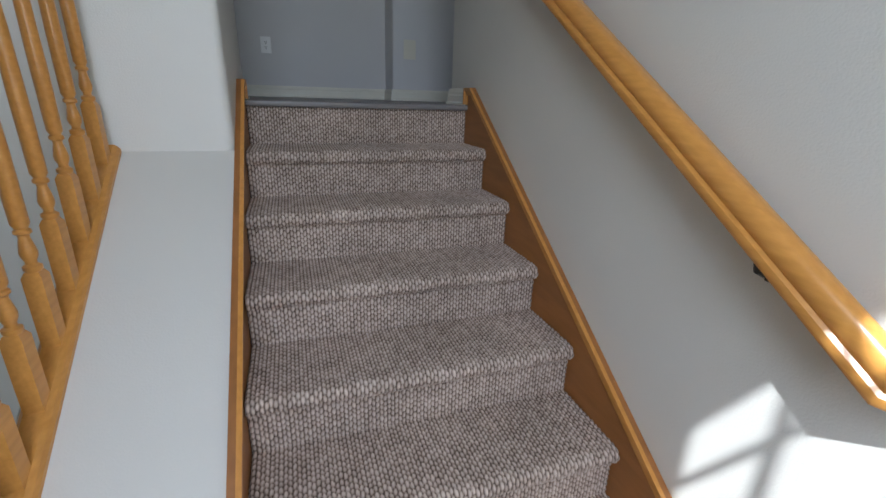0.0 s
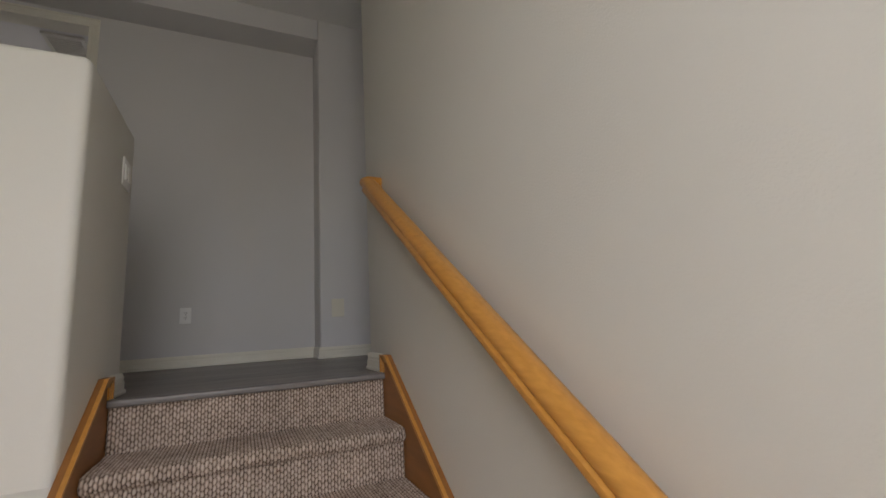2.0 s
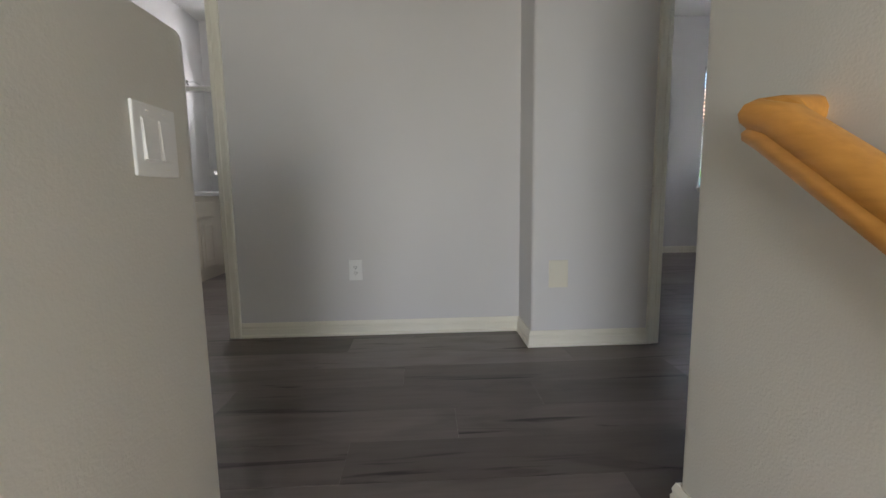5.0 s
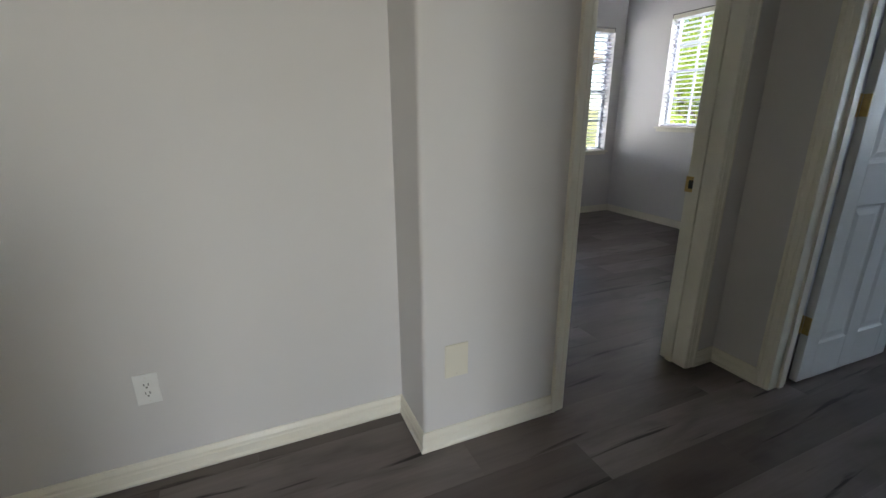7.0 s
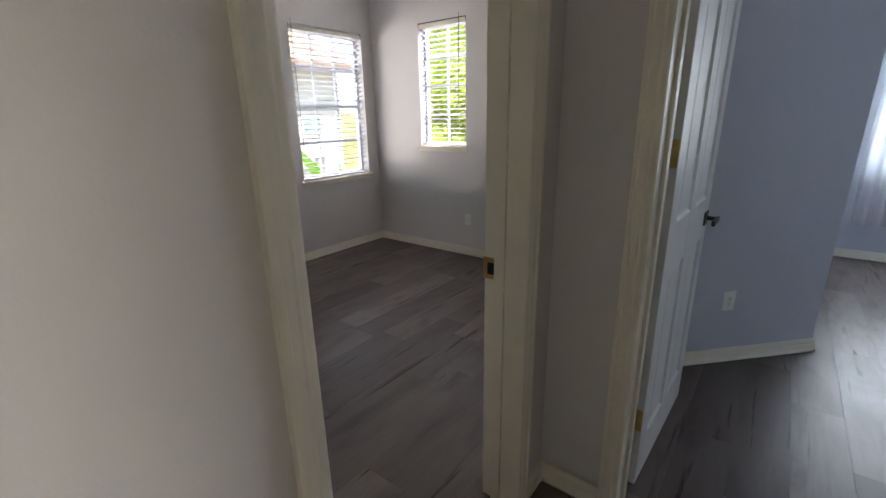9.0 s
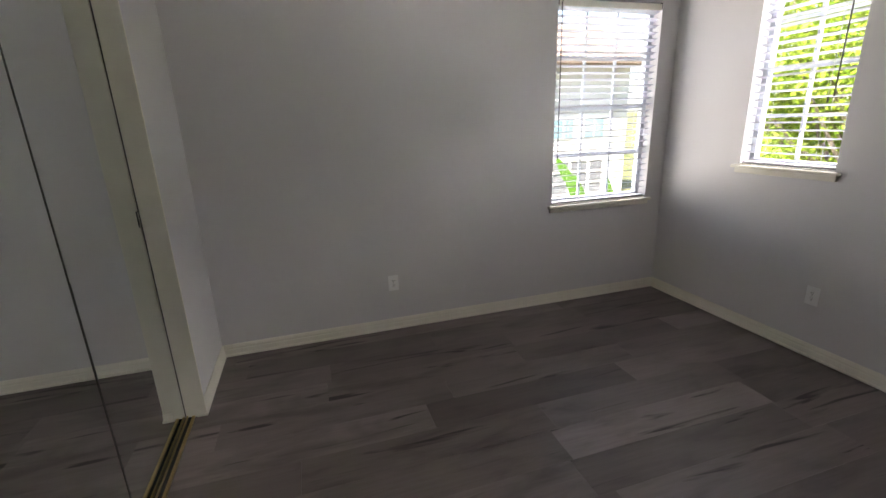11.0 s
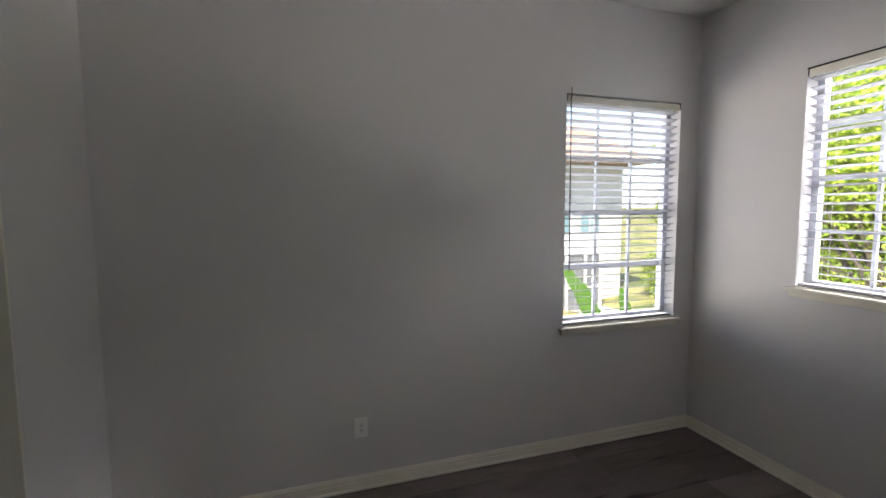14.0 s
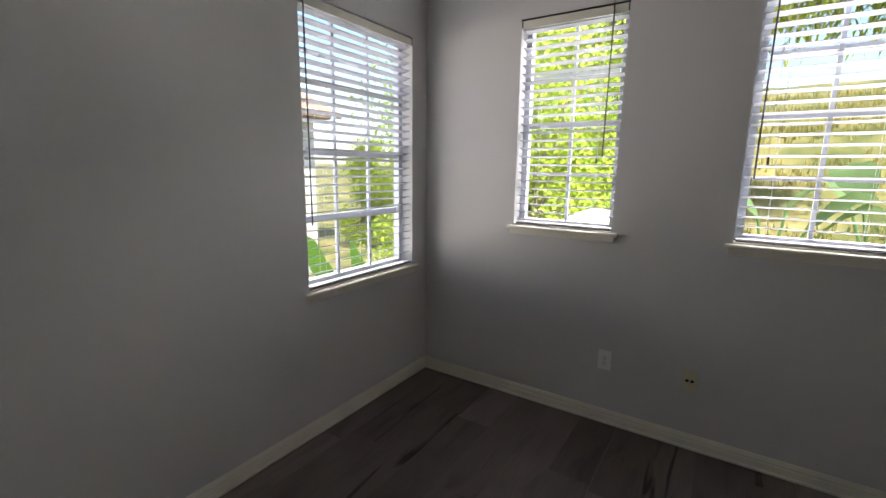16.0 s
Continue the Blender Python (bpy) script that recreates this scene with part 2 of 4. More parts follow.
def sweep(bm, prof, path, closed=True):
    """Sweeps a profile (side, up) along a path of points, mitred, side being to the right of travel and up z-like."""
    path = [Vector(p) for p in path]
    rings = []
    for i, p in enumerate(path):
        d0 = (p - path[i - 1]).normalized() if i else (path[1] - p).normalized()
        d1 = (path[i + 1] - p).normalized() if i < len(path) - 1 else d0
        d = (d0 + d1).normalized()
        side = d.cross(Vector((0, 0, 1)))
        side = side.normalized() if side.length > 1e-6 else Vector((1, 0, 0))
        up = side.cross(d).normalized()
        k = 1.0 / max(0.3, d.dot(d0))
        h0, h1 = Vector((d0.x, d0.y, 0)), Vector((d1.x, d1.y, 0))
        turn = h0.length > 1e-6 and h1.length > 1e-6 and h0.normalized().dot(h1.normalized()) < 0.9999
        ks, ku = (k, 1) if turn else (1, k)
        rings.append([bm.verts.new(p + side * s * ks + up * u * ku) for s, u in prof])
    n = len(prof)
    for a, b in zip(rings, rings[1:]):
        for i in range(n):
            bm.faces.new((a[i], a[(i + 1) % n], b[(i + 1) % n], b[i]))
    bm.faces.new(rings[0])
    bm.faces.new(rings[-1])
    bmesh.ops.recalc_face_normals(bm, faces=bm.faces[:])
    return bm


def tube(bm, path, r, n=8):
    return sweep(bm, [(r * math.cos(2 * math.pi * i / n), r * math.sin(2 * math.pi * i / n)) for i in range(n)], path)


def lathe(bm, prof, n=14, at=(0, 0, 0)):
    """Turns (radius, z) rows about the vertical through at."""
    rings = [[bm.verts.new((at[0] + r * math.cos(2 * math.pi * i / n), at[1] + r * math.sin(2 * math.pi * i / n), at[2] + z)) for i in range(n)] for r, z in prof]
    for a, b in zip(rings, rings[1:]):
        for i in range(n):
            bm.faces.new((a[i], a[(i + 1) % n], b[(i + 1) % n], b[i]))
    bm.faces.new(rings[0][::-1])
    bm.faces.new(rings[-1])
    return bm


def mesh_of(name, bm, material, smooth=False):
    me = bpy.data.meshes.new(name)
    bm.to_mesh(me)
    bm.free()
    me.materials.append(material)
    if smooth:
        for p in me.polygons:
            p.use_smooth = True
        me.set_sharp_from_angle(angle=radians(40))
    return me


def part(name, bm, material, parent=None, label="", smooth=False):
    ob = new(name, mesh_of(name, bm, material, smooth))
    if parent is not None:
        ob.parent = parent
    if label:
        ob["label"] = label
    return ob


def structure(name, bm, material, label, category="wall", smooth=False):
    return tagged(part(name, bm, material, None, "", smooth), label, category, kind="structure")


def thing(name, label, category, group="", at=(0, 0, 0), kind=""):
    ob = new(name)
    ob.location = at
    ob.empty_display_size = 0.05
    return tagged(ob, label, category, group, kind)


# ---- plan, in metres; the upper floor is z = 0 ----
CEIL = 2.86
RUN, RISE = 0.2695, 0.185
SLOPE = RISE / RUN
XL = -1.055                    # stair side of the half wall
YF, YP = 1.777, 1.50           # recessed and forward planes of the hall's north wall
XJ = -0.065                    # jog between them
XH = 1.60                      # hall's east wall
XE, YN, XW, YS = 3.92, 4.735, 0.39, 1.64   # bedroom faces
LAND = -8 * RISE               # half landing
HEAD = 2.57                    # door heads

# ---- stairwell and hall walls ----
bm = bmesh.new()
prism(bm, rounded([(0, -2.95), (0.14, -2.95), (0.14, 0.17), (1.60, 0.17), (1.60, 0.30), (0, 0.30)], [0, 0, 0, 0, 0, 0.022]), -1.75, CEIL)
structure("wall_east_stair", bm, PAINT_STAIR, "tall off-white textured wall beside the carpeted stairs", smooth=True)

bm = bmesh.new()
prism(bm, rounded([(XL, -0.39), (XL, 0.255), (XL - 0.13, 0.255), (XL - 0.13, -0.245), (-2.75, -0.245), (-2.75, -0.39)], [0.035, 0.035, 0.035, 0, 0, 0]), -3.2, 1.108)
bmesh.ops.bevel(bm, geom=[e for e in bm.edges if all(v.co.z > 1.10 for v in e.verts)], offset=0.025, segments=4, affect="EDGES", profile=0.5)
structure("half_wall", bm, PAINT_STAIR, "off-white half wall with rounded corners at the stair head", smooth=True)

bm = bmesh.new()
prism(bm, rounded([(XJ, YF + 0.1), (XJ, YP), (0.607 - 0.005, YP), (0.607 - 0.005, YS), (0.25, YS), (0.25, YF + 0.1)], [0, 0.02, 0, 0, 0, 0]), 0, CEIL)
structure("wall_north_pier", bm, PAINT_GREY, "grey painted pier beside the bedroom doorway", smooth=True)
structure("wall_north_hall", boxes((-1.70, XJ, YF, YF + 0.12, 0, 2.672), (-2.638, -1.70, YF, YF + 0.12, HEAD + 0.02, 2.672), (-3.6, -2.638, YF, YF + 0.12, 0, 2.672)), PAINT_GREY, "light grey recessed hall wall with an outlet")
structure("hall_header", boxes((-3.6, XJ - 0.001, YP + 0.002, YF + 0.12, 2.672, CEIL)), PAINT_GREY, "grey dropped header over the recessed hall wall")
structure("wall_north_door", boxes((0.602, 1.40, YP, YS, HEAD + 0.02, CEIL), (1.40, XH + 0.12, YP, YS, 0, CEIL)), PAINT_GREY, "grey hall wall over and beside the bedroom doorway")
structure("wall_east_hall", boxes((XH, XH + 0.12, 1.20, YP - 0.001, 0, CEIL), (XH, XH + 0.12, 0.40, 1.20, HEAD + 0.02, CEIL), (XH, XH + 0.12, 0.171, 0.40, 0, CEIL)), PAINT_GREY, "grey hall wall with the doorway to the blue-grey room")
structure("wall_south_stair", boxes((-2.75, -1.50, -3.10, -2.95, -3.2, CEIL), (-0.35, 0.14, -3.10, -2.95, -3.2, CEIL), (-1.50, -0.35, -3.10, -2.95, -3.2, -0.5), (-1.50, -0.35, -3.10, -2.95, 2.035, CEIL)), PAINT_STAIR, "off-white stairwell wall with a tall grid window")
structure("wall_west_stair", boxes((-2.90, -2.75, -3.10, -0.245, -3.2, CEIL), (-3.75, -3.6, -0.245, YF + 0.12, -0.3, CEIL), (-3.6, -2.75, -0.375, -0.245, -3.2, CEIL)), PAINT_STAIR, "off-white stairwell wall")
structure("ceiling_hall", boxes((-3.75, XH + 0.12, -3.10, YS, CEIL, CEIL + 0.12)), PAINT_CEIL, "off-white textured hall ceiling", "ceiling")
structure("floor_below", boxes((-2.9, 0.14, -3.1, 0.0, -3.3, -3.2)), PAINT_STAIR, "pale floor at the foot of the stairwell", "floor")

# ---- bedroom shell ----
W1 = (2.870, 3.760, 0.822, 2.285)     # x0 x1 z0 z1 in the north wall
W2 = (3.472, 4.060, 1.135, 2.325)    # y0 y1 z0 z1 in the east wall
W3 = (2.312, 2.905, 1.135, 2.325)
T = 0.16
structure("wall_bedroom_north", boxes((-0.5, W1[0], YN, YN + T, -0.3, CEIL), (W1[1], XE + T, YN, YN + T, -0.3, CEIL), (W1[0], W1[1], YN, YN + T, -0.3, W1[2]), (W1[0], W1[1], YN, YN + T, W1[3], CEIL)), PAINT_GREY, "light grey bedroom wall with one window")
structure("wall_bedroom_east", boxes((XE, XE + T, YS - 0.14, W3[0], -0.3, CEIL), (XE, XE + T, W3[1], W2[0], -0.3, CEIL), (XE, XE + T, W2[1], YN - 0.001, -0.3, CEIL),
    (XE, XE + T, W3[0], W3[1], -0.3, W3[2]), (XE, XE + T, W3[0], W3[1], W3[3], CEIL), (XE, XE + T, W2[0], W2[1], -0.3, W2[2]), (XE, XE + T, W2[0], W2[1], W2[3], CEIL)), PAINT_GREY, "light grey bedroom wall with two windows")
structure("wall_bedroom_south", boxes((XH + 0.12, XE - 0.001, YP, YS, 0, CEIL)), PAINT_GREY, "grey bedroom wall")
YC = 4.092                            # closet opening's north edge
bm = bmesh.new()
prism(bm, rounded([(XW, YN), (0.26, YN), (0.26, YC), (XW, YC)], [0, 0, 0, 0.018]), 0, CEIL)
structure("wall_closet_return", bm, PAINT_GREY, "short grey wall beside the mirrored closet", smooth=True)
structure("wall_closet_front", boxes((0.26, XW, YS, 1.80, 0, CEIL), (0.26, XW, 1.80, YC, 2.44, CEIL), (-0.5, -0.4, YF + 0.12, YN, 0, CEIL)), PAINT_GREY, "grey wall over the mirrored closet")
structure("ceiling_bedroom", boxes((-0.5, XE + T, YS, YN + T, CEIL, CEIL + 0.12)), PAINT_CEIL, "off-white textured bedroom ceiling", "ceiling")

# ---- the blue-grey room beyond the east doorway ----
bm = bmesh.new()
prism(bm, [(2.58, YP), (2.61, 1.435), (3.505, 0.595), (3.60, 0.80), (6.0, 0.80), (6.0, YP)], 0, CEIL)
structure("wall_room_angled", bm, PAINT_BLUE, "cool grey wall with an angled corner")
structure("wall_room_east", boxes((6.0, 6.15, 0.20, YP, 0, CEIL), (6.0, 6.15, -1.0, 0.20, 0, 0.95), (6.0, 6.15, -1.0, 0.20, 2.35, CEIL), (6.0, 6.15, -2.0, -1.0, 0, CEIL)), PAINT_BLUE, "cool grey wall with a curtained window")
structure("wall_room_south", boxes((XH, 6.15, -2.1, -2.0, 0, CEIL), (XH, XH + 0.12, -2.0, 0.17, 0, CEIL)), PAINT_BLUE, "cool grey wall")
bm = bmesh.new()
prism(bm, [(6.0, 0.595), (5.980, 0.595), (5.980, 0.602), (5.986, 0.618), (5.988, 0.650), (5.984, 0.672), (5.984, 0.700), (6.0, 0.700)], 0.001, 2.60)
structure("trim_room_door", bm, TRIM, "white moulded door casing on the cool grey wall", "trim")
structure("ceiling_room", boxes((XH + 0.12, 6.15, -2.1, YP, CEIL, CEIL + 0.12)), PAINT_CEIL, "off-white ceiling", "ceiling")

# ---- bathroom shell ----
XBW, YBN, XBE = -3.22, 4.95, -1.45
structure("wall_bath_west", boxes((XBW - 0.12, XBW, YF + 0.12, YBN + 0.14, 0, CEIL)), PAINT_GREY, "grey bathroom wall behind the vanity")
structure("wall_bath_east", boxes((XBE, XBE + 0.12, YF + 0.12, YBN + 0.14, 0, CEIL)), PAINT_GREY, "grey bathroom wall")
structure("wall_bath_north", boxes((XBW, -2.65, YBN, YBN + 0.14, 0, CEIL), (-2.0, XBE, YBN, YBN + 0.14, 0, CEIL), (-2.65, -2.0, YBN, YBN + 0.14, 0, 1.95), (-2.65, -2.0, YBN, YBN + 0.14, 2.5, CEIL)), PAINT_GREY, "pale bathroom wall with a high window")
structure("ceiling_bath", boxes((XBW - 0.12, XBE + 0.12, YF + 0.12, YBN + 0.14, CEIL, CEIL + 0.12)), PAINT_CEIL, "off-white bathroom ceiling", "ceiling")

# ---- stairs ----
stairs = thing("staircase", "carpeted straight stair flight with honey oak skirts", "staircase", kind="structure")
XSL, XSR = XL + 0.02, -0.02


def carpet_grid(name, prof, x0, x1):
    """A looped carpet strip: rows of loops, in offset rows, over a smooth profile of (y, z)."""
    step = 0.0032
    pts = [Vector((0, p[0], p[1])) for p in prof]
    samples, dist = [], 0.0
    for a, b in zip(pts, pts[1:]):
        n = max(1, int((b - a).length / step))
        for i in range(n):
            samples.append((a.lerp(b, i / n), dist + (b - a).length * i / n))
        dist += (b - a).length
    samples.append((pts[-1], dist))
    pos = np.array([s[0][:] for s in samples])
    dd = np.array([s[1] for s in samples])
    tang = np.gradient(pos, axis=0)
    tang /= np.linalg.norm(tang, axis=1)[:, None]
    nor = np.stack([np.zeros(len(dd)), -tang[:, 2], tang[:, 1]], 1)
    xs = np.linspace(x0, x1, int((x1 - x0) / step) + 1)
    X, D = np.meshgrid(xs, dd)
    cw, ch = 0.0116, 0.0205
    col = np.floor(X / cw)
    wob = 0.12 * np.sin(X * 61 + D * 23) + 0.10 * np.sin(D * 87) + 0.10 * np.sin(X * 310)
    u = X / cw - col - 0.5
    v0 = D / ch + 0.5 * (col % 2) + wob
    row = np.floor(v0)
    v = v0 - row - 0.5
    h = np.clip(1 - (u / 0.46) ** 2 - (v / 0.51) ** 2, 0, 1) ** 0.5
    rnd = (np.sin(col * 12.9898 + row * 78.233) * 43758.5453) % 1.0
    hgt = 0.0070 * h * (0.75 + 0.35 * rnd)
    P = pos[:, None, :] + nor[:, None, :] * hgt[..., None]
    P[..., 0] = X
    ny, nx = X.shape
    idx = np.arange(ny * nx).reshape(ny, nx)
    faces = np.stack([idx[:-1, :-1], idx[:-1, 1:], idx[1:, 1:], idx[1:, :-1]], -1).reshape(-1, 4)
    me = bpy.data.meshes.new(name)
    me.from_pydata(P.reshape(-1, 3).tolist(), [], faces.tolist())
    at = me.attributes.new("yarn_gap_shade", "FLOAT", "POINT")
    # Loop height puts gap shade into the colour; rnd varies each loop's tone.
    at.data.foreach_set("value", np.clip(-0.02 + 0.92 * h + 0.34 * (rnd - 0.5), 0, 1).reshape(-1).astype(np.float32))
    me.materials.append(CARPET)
    for p in me.polygons:
        p.use_smooth = True
    return me


def step_profile(k):
    """From the foot of the riser over the nosing to the back of tread k (nosing at -RUN k, -RISE k)."""
    yn, zn = -RUN * k, -RISE * k
    out = [(yn + 0.026, zn - RISE + 0.004), (yn + 0.026, zn - 0.05)]
    if k == 0:
        return [(0.012, -RISE + 0.004), (0.012, -0.022)]
    for i in range(9):
        a = math.pi * i / 8
        out.append((yn + 0.026 - 0.026 * math.sin(a) - (0.002 if 0 < i < 8 else 0), zn - 0.024 - 0.024 * math.cos(a)))
    out += [(yn + RUN + (0.026 if k > 1 else 0.010), zn)]
    return out


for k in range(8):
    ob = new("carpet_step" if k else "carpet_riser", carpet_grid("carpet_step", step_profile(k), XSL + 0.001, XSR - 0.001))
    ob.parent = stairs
bm = bmesh.new()
foot = [(0.02, -0.024)]
for k in range(1, 9):
    foot += [(-RUN * (k - 1) + 0.035, -RISE * k - 0.012), (-RUN * k + 0.035, -RISE * k - 0.012)]
prism(bm, foot + [(-RUN * 8, -RISE * 9), (0.02, -RISE * 3)], XL, 0, "x")
part("stair_core", bm, SUBFLOOR, stairs)
structure("half_landing", boxes((-2.75, 0, -2.95, -RUN * 7 + 0.03, LAND - 0.2, LAND)), mat("landing_carpet", (0.36, 0.31, 0.26), 0.95, var=0.2, scale=60, bump=0.6, bscale=200), "carpeted half landing", "floor")

bm = bmesh.new()
prism(bm, rounded([(-0.016, -0.022), (0.05, -0.022), (0.05, 0.005), (-0.018, 0.005)], [0.009, 0, 0.002, 0.011]), XSL, XSR, "x")
tagged(part("stair_nosing", bm, NOSING, None, "", True), "grey wood-look stair nosing at the top step", "nosing", kind="structure")


def skirt(side):
    """A sloped skirt board on the wall at x = 0 (side -1) or on the half wall (side 1), with a moulded cap."""
    th, x0 = 0.018, (0.0 if side < 0 else XL)
    x1 = x0 + side * th
    yt = -0.055
    zt = 0.085
    yb = -RUN * 8
    line = [(0.024, -0.24), (0.024, zt), (yt, zt), (yb, yb * SLOPE + zt - yt * SLOPE), (yb, yb * SLOPE - 0.2)]
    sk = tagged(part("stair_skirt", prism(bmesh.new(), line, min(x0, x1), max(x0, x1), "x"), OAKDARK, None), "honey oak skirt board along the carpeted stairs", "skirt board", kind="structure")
    s2 = math.hypot(1, SLOPE)
    zc = zt - yt * SLOPE
    bm = bmesh.new()
    for a, b, w in ((0.0, 0.012, 0.013), (0.012, 0.021, 0.009), (0.021, 0.034, 0.006)):
        xw = x1 + side * w
        prism(bm, [(yt, zt - a), (yb, yb * SLOPE + zc - a * s2), (yb, yb * SLOPE + zc - b * s2), (yt - 0.0, zt - b)], min(x1, xw), max(x1, xw), "x")
        prism(bm, [(0.026, zt - a), (yt, zt - a), (yt, zt - b), (0.026, zt - b)], min(x1, xw), max(x1, xw), "x")
        prism(bm, [(0.026 - a, zt), (0.026 - a, 0.008), (0.026 - b, 0.008), (0.026 - b, zt)], min(x1, xw), max(x1, xw), "x")
    part("skirt_cap", bm, OAK, sk, "moulded oak cap")
    return sk


skirt(-1)
skirt(1)

# sloped white ledge between the flights, and the balustrade on it
YT = -0.391
LZ = 0.105
bm = bmesh.new()
yb = -RUN * 7.6
prism(bm, [(YT, YT * SLOPE + LZ), (yb, yb * SLOPE + LZ), (yb, -3.2), (YT, -3.2)], -1.48, XL - 0.001, "x")
structure("stair_ledge", bm, PAINT_STAIR, "sloping white drywall ledge beside the stairs")
bal = thing("balustrade", "honey oak stair balustrade with turned balusters", "railing")
bm = bmesh.new()
prof = [(-0.035, 0.0), (0.035, 0.0), (0.035, 0.012), (0.030, 0.022), (0.020, 0.030), (-0.020, 0.030), (-0.030, 0.022), (-0.035, 0.012)]
sweep(bm, prof, [(-1.435, yb, yb * SLOPE + LZ), (-1.435, YT, YT * SLOPE + LZ)])
part("shoe_rail", bm, OAK, bal)


def baluster_mesh():
    bm = bmesh.new()
    s = 0.0190
    zb, zt = -0.06, 0.200
    vs = [bm.verts.new((x, y, z)) for z, q in ((zb, s), (zt - 0.012, s), (zt, s - 0.006)) for x, y in ((-q, -q), (q, -q), (q, q), (-q, q))]
    for r in (0, 4):
        for i in range(4):
            bm.faces.new((vs[r + i], vs[r + (i + 1) % 4], vs[r + 4 + (i + 1) % 4], vs[r + 4 + i]))
    bm.faces.new(vs[8:12])
    rows = [(0.014, 0.240), (0.021, 0.252), (0.021, 0.262), (0.013, 0.268), (0.0125, 0.276), (0.018, 0.290), (0.0195, 0.303), (0.016, 0.325), (0.012, 0.345), (0.0125, 0.352), (0.019, 0.358), (0.019, 0.366), (0.014, 0.372), (0.020, 0.385), (0.0205, 0.46), (0.0185, 0.62), (0.0155, 0.72), (0.0145, 0.77)]
    rows = [(r * 0.86, 0.195 + (z - 0.24) * 0.793 if z < 0.39 else z) for r, z in rows]
    lathe(bm, rows, 14)
    return mesh_of("baluster", bm, OAK, True)


bmesh_shared = baluster_mesh()
for i in range(9):
    y = -0.464 - 0.1285 * i
    ob = new("baluster", bmesh_shared)
    ob.location = (-1.435, y, y * SLOPE + LZ + 0.010)
    ob.parent = bal
RAILP = [(-0.020, -0.030), (0.020, -0.030), (0.026, -0.022), (0.026, -0.012), (0.021, -0.006), (0.027, 0.004), (0.028, 0.016), (0.022, 0.028), (0.010, 0.034), (-0.010, 0.034), (-0.022, 0.028), (-0.028, 0.016), (-0.027, 0.004), (-0.021, -0.006), (-0.026, -0.012), (-0.026, -0.022)]
bm = bmesh.new()
sweep(bm, RAILP, [(-1.435, yb, yb * SLOPE + LZ + 0.80), (-1.435, YT, YT * SLOPE + LZ + 0.80)])
part("handrail", bm, OAK, bal, smooth=True)

# wall handrail with returns and brackets
hr = thing("wall_handrail", "honey oak wall handrail on small black brackets", "handrail")
bm = bmesh.new()
xr = -0.062
top_y, top_z = 0.024, 0.896
low_y = -1.838
m2 = 0.6612
path = [(0.0, top_y + 0.0, top_z), (xr, top_y, top_z), (xr, top_y - 0.02, top_z - 0.014), (xr, low_y, top_z - m2 * (top_y - low_y)), (-0.004, low_y - 0.088, top_z - m2 * (top_y - low_y) - 0.012)]
sweep(bm, [(s * 1.12, u * 1.16) for s, u in RAILP], path)
part("rail", bm, OAK, hr, smooth=True)
for y in (-0.345, -1.605):
    z = top_z - m2 * (top_y - y) - 0.034
    bm = bmesh.new()
    tube(bm, [(-0.001, y, z - 0.040), (-0.030, y, z - 0.044), (xr + 0.010, y, z - 0.034), (xr, y, z - 0.002)], 0.0075)
    part("rail_bracket", bm, BLACK, hr, "small black metal bracket")
    part("bracket_plate", rbox(-0.007, -0.0005, y - 0.016, y + 0.016, z - 0.066, z - 0.018, 0.003, 1), BLACK, hr)
    part("bracket_screw", rbox(-0.010, -0.0005, y + 0.048, y + 0.062, z - 0.006, z + 0.008, 0.003, 1), BLACK, hr)

# ---- baseboards ----
BASEP = [(0.0, 0.0), (0.017, 0.0), (0.019, 0.004), (0.019, 0.012), (0.013, 0.018), (0.013, 0.048), (0.010, 0.052), (0.010, 0.060), (0.0115, 0.064), (0.008, 0.074), (0.005, 0.083), (0.0, 0.084)]


def baseboard(*pts, flip=False):
    bm = bmesh.new()
    pr = [(-s, u) for s, u in BASEP] if flip else BASEP
    sweep(bm, pr, [(x, y, 0.001) for x, y in pts])
    return tagged(part("baseboard", bm, TRIM, None), "cream painted moulded baseboard", "baseboard", kind="structure")


baseboard((-1.635, YF), (XJ, YF), (XJ, YP), (0.541, YP))
baseboard((-3.6, YF), (-2.69, YF))
baseboard((1.46, YP), (XH, YP), (XH, 1.262))
baseboard((XH, 0.34), (XH, 0.30), (0.0, 0.30), (0.0, 0.028))
baseboard((XL, 0.028), (XL, 0.255), (XL - 0.13, 0.255), (XL - 0.13, -0.24))
baseboard((XW - 0.035, YC), (XW, YC), (XW, YN), (XE, YN), (XE, YS), (1.47, YS))
baseboard((0.545, YS), (XW, YS))
baseboard((1.73, YP), (2.60, YP), (2.61, 1.435), (3.505, 0.595), (3.60, 0.80), (6.0, 0.80))
baseboard((6.0, 0.595), (6.0, -2.0))


# ---- door frames ----
CASP = [(0.0, 0.0), (0.066, 0.0), (0.066, 0.017), (0.060, 0.019), (0.052, 0.019), (0.048, 0.014), (0.030, 0.012), (0.024, 0.014), (0.018, 0.011), (0.006, 0.010), (0.0, 0.007)]


